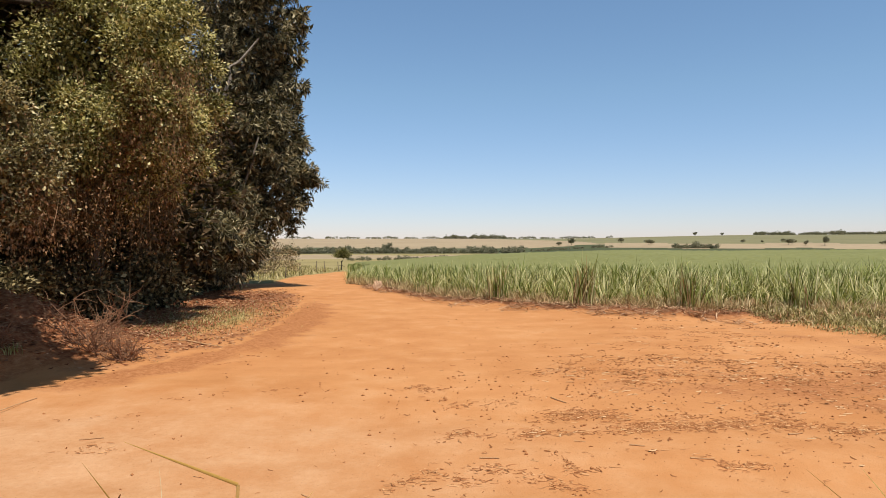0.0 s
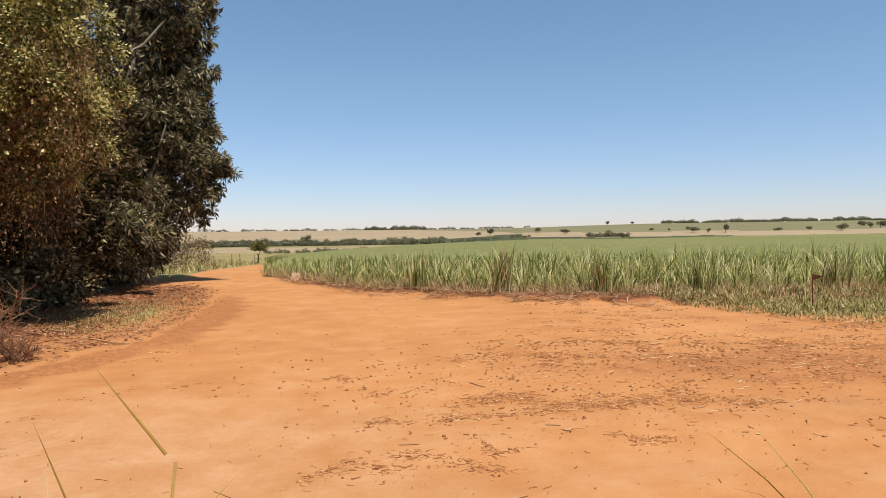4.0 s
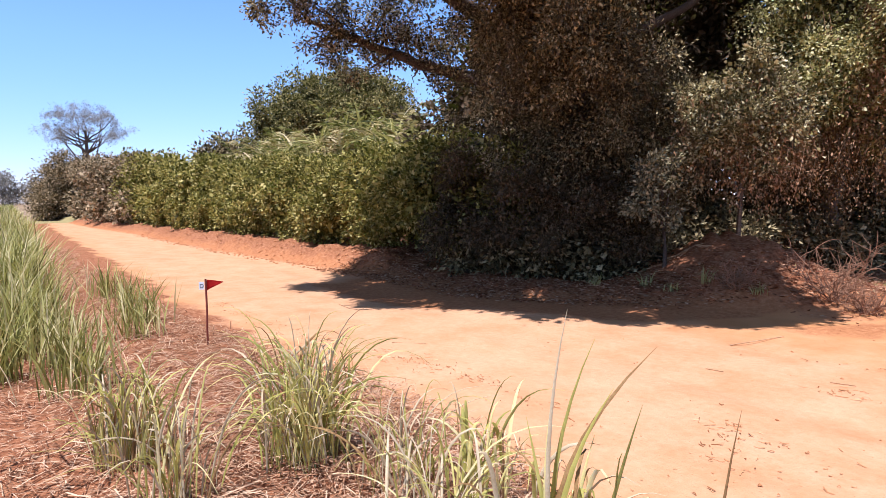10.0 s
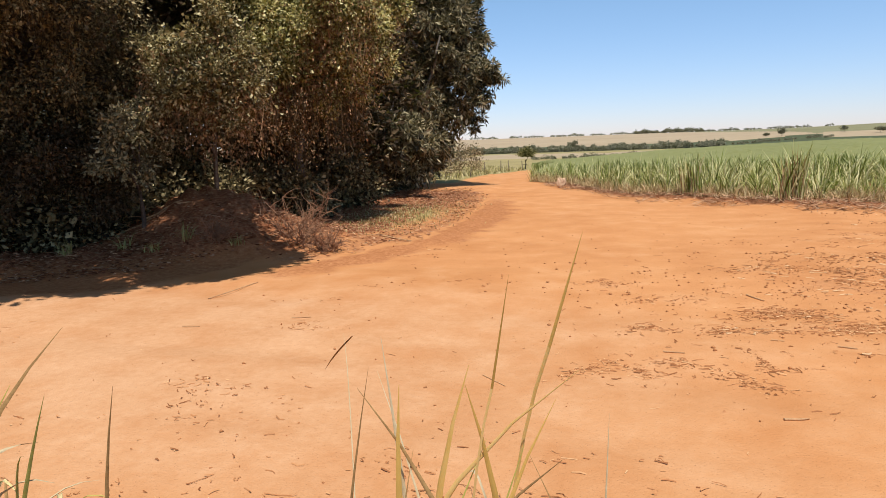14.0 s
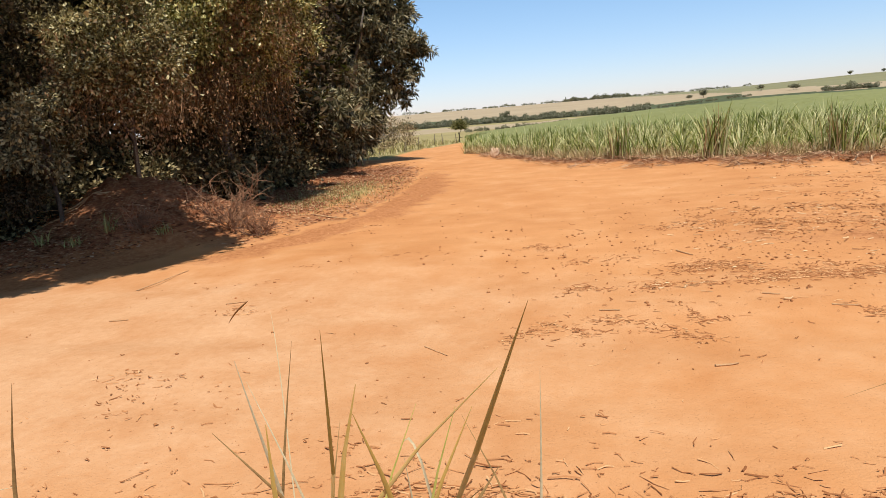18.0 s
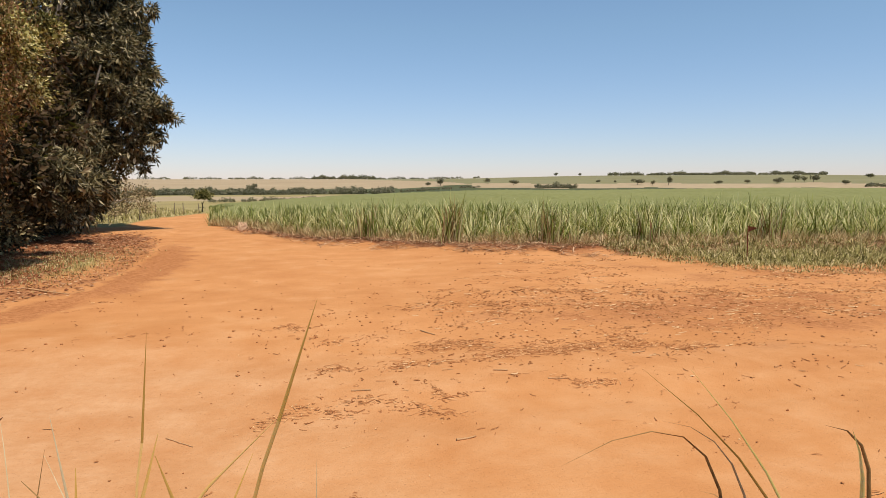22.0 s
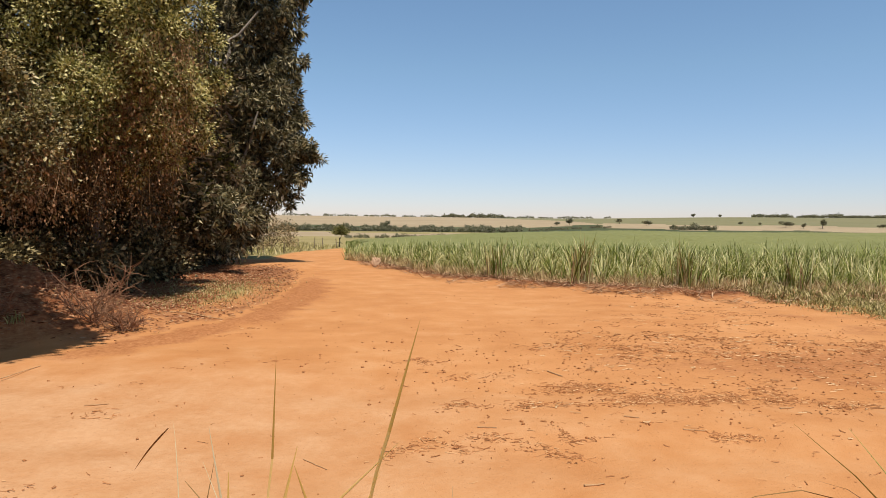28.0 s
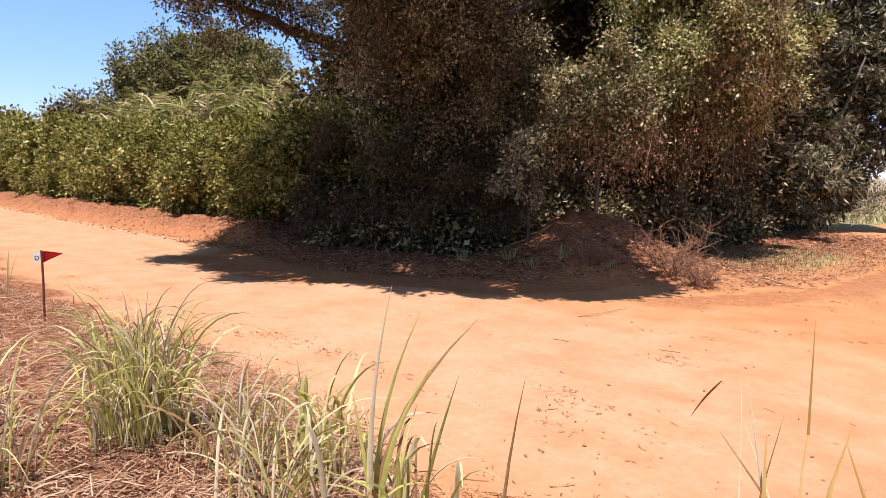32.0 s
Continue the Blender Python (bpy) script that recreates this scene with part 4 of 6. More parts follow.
def build_cane():
    r = np.random.default_rng(7)
    # stools in rows along the front, each a fan of blades
    xs, ds = [], []
    for row in range(9):
        q = np.arange(-4.0, 26.0, 0.42)
        xs.append(q + r.normal(0, 0.10, len(q)))
        ds.append(np.full(len(q), 0.25 + 0.95 * row) + r.normal(0, 0.14, len(q)))
    x = np.concatenate(xs)
    y = line_y(CANE_FRONT, x) + np.concatenate(ds)
    ok = (cane_inside(x, y) > 0) & (r.uniform(0, 1, len(x)) < 0.93)
    x, y = x[ok], y[ok]
    z = ground_height(x, y)
    per = 44
    hgt = (np.interp(x, [-4, 0, 4], [0.66, 0.78, 0.92]) + 0.09 * waves(x, y, 2.4, 4) + 0.10 * smooth01(6, 14, x)) * r.uniform(0.8, 1.15, len(x))
    m = len(x) * per
    b = np.repeat(np.stack([x, y, z], 1), per, 0) + np.concatenate([r.normal(0, 0.07, (m, 2)), np.zeros((m, 1))], 1)
    L = np.repeat(hgt, per) * r.uniform(0.5, 1.2, m)
    blades = strips(r, b, r.uniform(0, 6.28, m), L, np.abs(r.normal(0.20, 0.20, m)), 0.15 + 2.1 * r.uniform(0, 1, m) ** 1.2, r.uniform(0.016, 0.037, m), 5)
    tagged(part("cane_rows", blades, M_CANE), "dense rows of young green sugar cane", "sugar cane", kind="stuff")
    # dry lower leaves along the edge
    x, y = field_points(r, 28000, -4.0, 26, -0.35, 0.9)
    m = len(x)
    dry = strips(r, np.stack([x, y, ground_height(x, y)], 1), r.uniform(0, 6.28, m), r.uniform(0.12, 0.5, m), r.uniform(0.0, 0.9, m), r.uniform(0.3, 1.6, m), r.uniform(0.012, 0.030, m), 2)
    tagged(part("dry_cane_leaves", dry, M_CANE_DRY), "dry straw-coloured leaves along the cane edge", "dry leaves", kind="stuff")
    # further in, the tops
    x, y = field_points(r, 42000, -14, 120, 4.0, 110.0)
    ok = (cane_inside(x, y) > 0) & (np.hypot(x, y) < 160)
    x, y = x[ok], y[ok]
    m = len(x)
    dist = np.hypot(x, y)
    far = strips(r, np.stack([x, y, ground_height(x, y) + 0.35], 1), r.uniform(0, 6.28, m), np.interp(dist, [20, 45], [0.55, 0.36]) * r.uniform(0.7, 1.1, m), r.uniform(0, 0.5, m), r.uniform(0.2, 1.2, m), 0.026 * dist ** 0.5 * r.uniform(0.4, 0.8, m), 2)
    tagged(part("cane_tops", far, M_CANE_TOP), "green tops of sugar cane further into the field", "sugar cane", kind="stuff")
    # older clumps with brown stems that stand out of the edge
    for k, (x, y, h) in enumerate([(3.55, 16.75, 1.4), (5.9, 16.1, 1.15), (8.2, 15.4, 1.2), (11.6, 15.3, 1.25), (1.6, 18.6, 1.1)]):
        t = thing("cane_clump", (x, y, on_ground(x, y)), "taller cane clump with brown dry stems at the field edge", "sugar cane", "cane clumps")
        m = 34
        b = np.concatenate([r.normal(0, 0.13, (m, 2)), np.zeros((m, 1))], 1)
        part("green_tuft", strips(r, b, r.uniform(0, 6.28, m), r.uniform(0.7, 1.1, m) * h, np.abs(r.normal(0.1, 0.12, m)), r.uniform(0.1, 0.8, m), r.uniform(0.022, 0.04, m), 5), M_CANE, t)["kind"] = "stuff"
        part("dry_tuft", strips(r, b[:30], r.uniform(0, 6.28, 30), r.uniform(0.5, 0.95, 30) * h, np.abs(r.normal(0.15, 0.15, 30)), r.uniform(0, 0.5, 30), r.uniform(0.016, 0.028, 30), 4), M_LEAF_DRY, t)["kind"] = "stuff"


def build_canopy():
    """The closed leaf canopy of the far cane, one uneven sheet over the slope."""
    r = np.random.default_rng(9)
    rad = np.geomspace(24, 225, 150)
    ang = np.radians(np.arange(-12, 66, 0.3))
    R, A = np.meshgrid(rad, ang, indexing="ij")
    X, Y = R * np.sin(A), R * np.cos(A)
    inside = cane_inside(X, Y) - 1.2
    Z = ground_height(X, Y) + np.where(inside > 0, 0.74 * smooth01(24, 36, R) + r.normal(0, 0.05, X.shape) * smooth01(26, 40, R), -0.3)
    v = np.stack([X, Y, Z], 2).reshape(-1, 3)
    na = len(ang)
    i, j = np.meshgrid(np.arange(len(rad) - 1), np.arange(na - 1), indexing="ij")
    f = np.stack([i * na + j, (i + 1) * na + j, (i + 1) * na + j + 1, i * na + j + 1], 2).reshape(-1, 4)[:, ::-1]
    keep = (inside.reshape(-1)[f] > -1.0).any(axis=1)
    tagged(part("cane_canopy", (v, f[keep]), M_FARGREEN), "closed green leaf canopy of the far sugar cane", "sugar cane", kind="stuff")


build_cane()
build_canopy()


# ---- grass clumps and row underfoot ----
def blade_material(name, stops):
    m, n, l, b = material(name, 0.42)
    b.inputs["Specular IOR Level"].default_value = 0.08
    rnd = n.new("ShaderNodeObjectInfo").outputs["Random"]
    c = coords(n)
    fine = noise_tex(n, l, c, 18.0, 4)
    col = ramp(n, l, mixed(n, l, 0.35, rnd, fine), stops)
    l.new(col, b.inputs["Base Color"])
    bump(n, l, b, fine, 0.2, 0.002)
    t = n.new("ShaderNodeBsdfTranslucent")
    l.new(col, t.inputs[0])
    s = n.new("ShaderNodeMixShader")
    s.inputs[0].default_value = 0.4
    l.new(b.outputs[0], s.inputs[1])
    l.new(t.outputs[0], s.inputs[2])
    l.new(s.outputs[0], n["Material Output"].inputs[0])
    return m


M_BLADE = blade_material("broad_grass_blade", [(0.12, (0.24, 0.22, 0.06)), (0.4, (0.54, 0.49, 0.12)), (0.62, (0.82, 0.71, 0.25)), (0.85, (0.92, 0.79, 0.45))])
M_BLADE_DARK = plain("dead_blade", (0.17, 0.088, 0.030), (0.40, 0.245, 0.095), 25, 0.7, 0.3, 0.002)
M_BLADE_OLIVE = blade_material("olive_blade", [(0.15, (0.42, 0.25, 0.060)), (0.5, (0.66, 0.425, 0.115)), (0.85, (0.84, 0.58, 0.25))])
M_BLADE_DRY = plain("straw_blade", (0.40, 0.29, 0.15), (0.62, 0.50, 0.31), 25, 0.7, 0.3, 0.002)


def blade(t, p0, p1, p2, width, mat, turn=0.0, ends=None, name="blade"):
    """A tapering folded blade along a curve from p0 by p1 to p2, in the clump's own space."""
    n = 10
    s = np.linspace(0, 1, n)[:, None]
    p0, p1, p2 = (np.asarray(p, float) for p in (p0, p1, p2))
    c = (1 - s) ** 2 * p0 + 2 * s * (1 - s) * p1 + s ** 2 * p2
    d = np.gradient(c, axis=0)
    d /= np.linalg.norm(d, axis=1)[:, None]
    a = np.array([math.cos(turn), math.sin(turn), 0.0])
    side = a - d * (d @ a)[:, None]
    side /= np.linalg.norm(side, axis=1)[:, None]
    nor = np.cross(d, side)
    w = width * 0.5 * np.minimum(0.5 + s * 2.5, 1) * np.clip(1 - s ** 3.2, 0.05, 1)
    if ends:
        w = width * 0.5 * (ends[0] + (ends[1] - ends[0]) * s ** 1.5)
    v = np.stack([c - side * w + nor * w * 0.7, c, c + side * w + nor * w * 0.7], 1).reshape(-1, 3)
    f = []
    for i in range(n - 1):
        k = i * 3
        f += [(k, k + 1, k + 4, k + 3), (k + 1, k + 2, k + 5, k + 4)]
    return part(name, (v, np.array(f)), mat, t, smooth=True)


def clump(name, place, rows, label, seed, extra=0, height=0.9, spread=0.3, dark=0.12, dry=0.2, width=0.022, sway=None):
    """A clump: rows (tip, a lower point, width) give the tall blades; extra ones fill it."""
    r = np.random.default_rng(seed)
    x, y = place
    z = on_ground(x, y)
    t = thing(name, (x, y, z), label, "grass", "grass clumps at the verge")
    o = np.array([x, y, z])
    for tip, low, w, mat, *curl in rows:
        tip, low = np.array(tip) - o, np.array(low) - o
        p0 = np.array([low[0] * 0.4, low[1] * 0.4, -0.02])
        u = float(np.clip(low[2] / tip[2], 0.3, 0.85))
        p1 = (low - (1 - u) ** 2 * p0 - u * u * tip) / (2 * u * (1 - u))
        if curl:
            p1 = p1 + np.array([0, 0, curl[0]]) + (p1 - tip) * np.array([0.6, 0.6, 0])
        ob = blade(t, p0, p1, tip, w * 0.95, mat, math.atan2(-x, y) + r.uniform(-0.5, 0.5))
        if sway is not None:
            sway.append(ob)
    for k in range(extra):
        a, h = r.uniform(0, 6.28), height * r.uniform(0.45, 1.05)
        out = spread * r.uniform(0.15, 1.2)
        b = r.normal(0, 0.05 + 0.1 * spread, 2)
        p0 = np.array([b[0], b[1], -0.02])
        way = np.array([math.cos(a), math.sin(a), 0])
        p1 = p0 + way * out * 0.25 + np.array([0, 0, h * 1.05])
        p2 = p0 + way * out + np.array([0, 0, h * r.uniform(0.55, 1.0)])
        q = r.uniform()
        blade(t, p0, p1, p2, width * r.uniform(0.6, 1.3), M_BLADE_DARK if q < dark else M_BLADE_DRY if q < dark + dry else M_BLADE, r.uniform(0, 3.14))
    return t


SWAYING, HINGED = [], []


def build_clumps():
    g, k, d = M_BLADE, M_BLADE_DARK, M_BLADE_DRY
    t = clump("grass_clump", (-0.16, 1.44), [((0.0, 1.60, 1.17), (-0.13, 1.50, 0.92), 0.020, M_BLADE_OLIVE, 0.2), ((-0.04, 1.57, 1.12), (-0.10, 1.51, 0.86), 0.018, M_BLADE_OLIVE, 0.08),
          ((-0.20, 1.49, 1.16), (-0.16, 1.47, 0.91), 0.022, M_BLADE_OLIVE, 0.16), ((-0.40, 1.45, 1.15), (-0.30, 1.44, 0.91), 0.018, k, 0.12), ((-0.32, 1.46, 1.16), (-0.31, 1.43, 0.92), 0.022, M_BLADE_OLIVE, 0.18), ((-0.02, 1.50, 1.03), (-0.10, 1.48, 0.84), 0.018, k, 0.2), ((-0.20, 1.52, 1.19), (-0.23, 1.48, 0.90), 0.026, M_BLADE_OLIVE, 0.1), ((-0.37, 1.50, 1.24), (-0.31, 1.46, 0.92), 0.015, d), ((-0.42, 1.60, 1.14), (-0.28, 1.50, 0.86), 0.010, d)],
          "tall green and browning grass blades close at the verge", 201, 44, 0.98, 0.28, 0.25, 0.25, 0.017, SWAYING)
    # the two longest blades bend at a crease
    o = np.array(t.location)
    for low, crease, tip, w, mat in (((-0.14, 1.50, 0.87), (0.0, 1.46, 1.22), (0.07, 1.44, 1.44), 0.0095, M_BLADE_OLIVE), ((-0.26, 1.45, 0.90), (-0.215, 1.51, 1.16), (-0.20, 1.53, 1.37), 0.0065, M_BLADE_OLIVE)):
        low, crease, tip = np.array(low) - o, np.array(crease) - o, np.array(tip) - o
        HINGED.append((blade(t, (low[0] * 0.4, low[1] * 0.4, -0.02), low, crease, w, mat, 0.2, (0.55, 0.75)), blade(t, crease, (crease + tip) / 2, tip, w, mat, 0.2, (0.75, 0.05), "blade_tip"), Vector(crease)))
    clump("grass_clump", (-0.04, 1.52), [((0.07, 1.69, 1.06), (0.06, 1.64, 0.78), 0.009, d), ((-0.01, 1.58, 0.91), (-0.07, 1.52, 0.83), 0.026, k), ((-0.09, 1.67, 0.97), (0.02, 1.58, 0.79), 0.012, k), ((-0.15, 1.55, 1.05), (-0.21, 1.47, 0.88), 0.012, g),
          ((-0.08, 1.56, 1.04), (-0.13, 1.50, 0.87), 0.014, g), ((-0.28, 1.50, 1.04), (-0.29, 1.44, 0.90), 0.012, k), ((-0.18, 1.54, 0.95), (-0.17, 1.54, 0.84), 0.010, d)],
          "thin dry grass blades beside the tall ones", 202, 10, 0.8, 0.25, 0.3, 0.4, 0.008)
    clump("grass_clump", (-1.84, 1.78), [((-1.86, 1.80, 1.19), (-1.86, 1.72, 0.79), 0.020, d), ((-1.86, 1.94, 1.07), (-1.89, 1.77, 0.60), 0.020, g), ((-1.69, 2.08, 1.05), (-1.85, 1.81, 0.63), 0.030, k), ((-1.74, 1.91, 0.91), (-1.82, 1.76, 0.56), 0.026, g),
          ((-1.60, 1.90, 0.89), (-1.68, 1.83, 0.50), 0.018, g), ((-1.96, 1.69, 0.79), (-1.88, 1.71, 0.45), 0.022, g), ((-1.90, 1.75, 0.81), (-1.87, 1.71, 0.49), 0.030, g), ((-1.79, 1.87, 0.74), (-1.80, 1.79, 0.48), 0.024, g)],
          "cut grass clump with brown and green upright blades", 203, 55, 0.72, 0.35, 0.2, 0.2, 0.019)
    clump("grass_clump", (1.22, 1.80), [((0.91, 1.87, 1.15), (1.15, 1.84, 0.93), 0.012, M_BLADE_OLIVE), ((1.28, 1.67, 1.05), (1.34, 1.68, 0.96), 0.015, k, 0.2), ((1.32, 1.63, 1.05), (1.37, 1.65, 0.96), 0.018, g), ((1.43, 1.59, 1.05), (1.50, 1.58, 0.99), 0.016, k), ((1.17, 2.07, 1.08), (1.25, 1.89, 0.90), 0.014, g), ((0.70, 1.90, 0.90), (0.88, 1.90, 0.965), 0.011, k), ((0.98, 1.90, 1.00), (1.08, 1.88, 0.97), 0.010, d)],
          "leaning grass clump with dark arching tips", 204, 24, 0.8, 0.4, 0.3, 0.3, 0.012)
    clump("dead_stalk", (-1.05, 1.56), [((-1.03, 1.58, 1.08), (-1.06, 1.55, 0.78), 0.016, k)], "single dark dead grass stalk standing upright", 205, 4, 0.6, 0.3, 0.3, 0.5, 0.012)
    clump("grass_clump", (-3.75, 1.51), [], "broad green grass clump with arching blades in dry straw", 206, 230, 0.90, 0.52, 0.08, 0.22, 0.014)
    clump("grass_clump", (-4.30, 0.62), [], "green grass clump amid dry brown straw", 207, 130, 0.72, 0.36, 0.10, 0.25, 0.013)
    clump("grass_clump", (-3.56, 0.72), [], "leaning half-dry grass clump in straw", 208, 60, 0.75, 0.5, 0.15, 0.4, 0.012)
    clump("grass_clump", (-2.72, 2.02), [], "small green grass clump at the road edge", 209, 36, 0.66, 0.35, 0.15, 0.25, 0.020)
    clump("grass_clump", (-3.10, 1.80), [], "pale drying grass with bent blades", 210, 50, 0.7, 0.55, 0.05, 0.5, 0.012)
    clump("grass_clump", (-2.45, 1.62), [], "pale drying grass with bent blades", 211, 44, 0.64, 0.5, 0.1, 0.5, 0.012)
    clump("grass_clump", (-0.62, 1.62), [((-0.46, 1.73, 1.11), (-0.50, 1.68, 0.80), 0.010, k)], "few thin dry grass blades at the verge", 212, 5, 0.6, 0.3, 0.3, 0.5, 0.010)
    x, y = -0.56, 1.80
    t = thing("grass_clump", (x, y, on_ground(x, y)), "lone pale grass stem with a dark drooping tip", "grass", "grass clumps at the verge")
    o = np.array(t.location)
    blade(t, (0, 0, -0.02), np.array([-0.72, 2.2, 0.9]) - o, np.array([-0.80, 2.33, 1.0]) - o, 0.004, d, 0.4)
    SWAYING.append(blade(t, np.array([-0.80, 2.33, 1.0]) - o, np.array([-0.92, 2.45, 0.91]) - o, np.array([-1.03, 2.58, 0.79]) - o, 0.010, k, 0.8))
    r = np.random.default_rng(8)
    for j, (x, y, h, n, w) in enumerate([(-8.5, 0.2, 1.05, 120, 0.5), (-9.3, 1.35, 0.75, 60, 0.45), (-7.3, 0.45, 0.85, 80, 0.5), (-10.4, 1.3, 0.7, 50, 0.45), (-9.9, 0.2, 1.15, 120, 0.5), (-8.3, 1.2, 0.6, 46, 0.4), (-12.2, 1.2, 0.7, 50, 0.4), (-6.2, 0.5, 0.8, 70, 0.45), (-7.9, 0.0, 1.1, 130, 0.5), (-8.9, -0.5, 1.2, 140, 0.5), (-7.0, -0.1, 0.9, 90, 0.5), (-9.6, -0.6, 1.2, 140, 0.5)]):
        z = on_ground(x, y)
        t = thing("grass_clump", (x, y, z), "upright green and tan grass clump at the verge", "grass", "grass clumps at the verge")
        n = int(n * 1.4)
        b = np.concatenate([r.normal(0, 0.14, (n, 2)), np.zeros((n, 1))], 1)
        part("blade_tuft", strips(r, b, r.uniform(0, 6.28, n), r.uniform(0.5, 1.1, n) * h, np.abs(r.normal(0.1, 0.2, n)), r.uniform(0.1, 1.4, n), r.uniform(0.010, 0.022, n), 6), M_GRASS, t)
    # the row of cane that runs along the road
    n = 800
    x = -9.5 - 75 * r.uniform(0, 1, n) ** 1.6
    y = -0.35 - 0.018 * (-x - 9.5) + r.uniform(-0.7, 0.7, n) * np.interp(-x, [9, 20], [0.7, 1.1])
    per = 12
    m = n * per
    b = np.repeat(np.stack([x, y, ground_height(x, y)], 1), per, 0) + np.concatenate([r.normal(0, 0.1, (m, 2)), np.zeros((m, 1))], 1)
    far = np.repeat((-x / 12) ** 0.5, per)
    row = strips(r, b, r.uniform(0, 6.28, m), r.uniform(0.8, 1.4, m), np.abs(r.normal(0.1, 0.15, m)), r.uniform(0.1, 1.3, m), r.uniform(0.02, 0.035, m) * far, 5)
    tagged(part("cane_row", row, M_GRASS), "tall green cane row beside the dirt road", "sugar cane", kind="stuff")


build_clumps()

# ---- litter, straw, clods, sticks ----
ROAD_EDGE = [(-80, 1.4), (-20, 1.3), (-9.5, 1.95), (-7.5, 2.3), (-5.4, 2.75), (-3.3, 2.6), (-2.5, 2.3), (-1.5, 1.9), (0, 1.7), (3, 1.7)]


DRIFTS = [((0.75, 5.93), (2.0, 6.36), 0.07, 520), ((1.9, 6.42), (3.3, 6.48), 0.17, 760), ((3.2, 6.44), (4.6, 6.55), 0.2, 380), ((4.5, 6.9), (6.4, 7.4), 0.28, 380), ((-0.35, 5.0), (0.3, 5.05), 0.10, 150), ((0.13, 5.18), (1.1, 4.93), 0.04, 150), ((0.28, 7.07), (2.65, 9.6), 0.5, 420), ((1.86, 5.5), (2.62, 5.28), 0.05, 120), ((-0.38, 7.88), (-0.05, 7.8), 0.06, 70),
          ((2.2, 8.17), (4.6, 8.9), 0.35, 420), ((-3.02, 4.1), (-1.92, 3.81), 0.2, 80), ((0.9, 5.42), (1.18, 5.24), 0.04, 70), ((0.05, 5.95), (0.66, 6.02), 0.06, 90), ((1.2, 6.6), (3.4, 6.95), 0.25, 620), ((4.0, 8.0), (8.0, 9.2), 0.5, 500), ((-7.5, 3.1), (-4.0, 3.6), 0.12, 200), ((-11, 2.6), (-7.5, 3.0), 0.15, 160),
          ((3.0, 9.5), (9.0, 10.3), 0.5, 600), ((5.0, 7.6), (9.0, 8.2), 0.25, 420), ((2.5, 10.8), (6.0, 12.2), 0.6, 420), ((6.0, 9.0), (11.0, 8.6), 0.3, 420), ((7.0, 6.6), (12.0, 7.0), 0.3, 300), ((-2.5, 3.4), (0.5, 3.2), 0.3, 120), ((3.0, 8.8), (3.4, 8.35), 0.05, 90), ((4.4, 13.5), (5.4, 11.8), 0.3, 200)]


def lying(r, x, y, length, width, mat, name, label, lift=0.02, lean=1.5, turn=None, segs=2):
    m = len(x)
    b = np.stack([x, y, ground_height(x, y) + 0.003 + np.abs(r.normal(0, lift, m))], 1)
    geo = strips(r, b, r.uniform(0, 6.28, m) if turn is None else turn, length, lean + r.normal(0, 4 * lift, m), r.normal(0.0, 6 * lift, m), width, segs, 0.4, True)
    return tagged(part(name, geo, mat), label, "straw", kind="stuff")


def chips(r, x, y, length, width, turn, mat, name, label):
    """Short bent bits of stalk and leaf that lie pressed on the dirt, each with a raised back."""
    m = len(x)
    ct, st = np.cos(turn)[:, None, None], np.sin(turn)[:, None, None]
    u = np.array([-0.5, 0.05, 0.5])[None, :, None] * length[:, None, None]
    bow = np.array([0, 1.0, 0])[None, :, None] * (length * r.normal(0, 0.12, m))[:, None, None]
    w = np.array([-0.5, 0.0, 0.5])[None, None, :] * (width[:, None] * r.uniform(0.45, 1.1, (m, 3)))[:, :, None] + bow
    z = np.array([0.0, 0.5, 0.0])[None, None, :] * width[:, None, None] * r.uniform(0.5, 1.2, (m, 3))[:, :, None]
    z = z + (r.uniform(0, 1, (m, 3)) ** 3 * 0.012)[:, :, None] + (ground_height(x, y) + 0.002)[:, None, None]
    v = np.stack([x[:, None, None] + u * ct - w * st, y[:, None, None] + u * st + w * ct, z + 0 * u], 3).reshape(-1, 3)
    q = np.array([[0, 1, 4, 3], [1, 2, 5, 4], [3, 4, 7, 6], [4, 5, 8, 7]])[:, ::-1]
    f = (np.arange(m)[:, None, None] * 9 + q[None]).reshape(-1, 4)
    return tagged(part(name, (v, f), mat), label, "straw", kind="stuff")


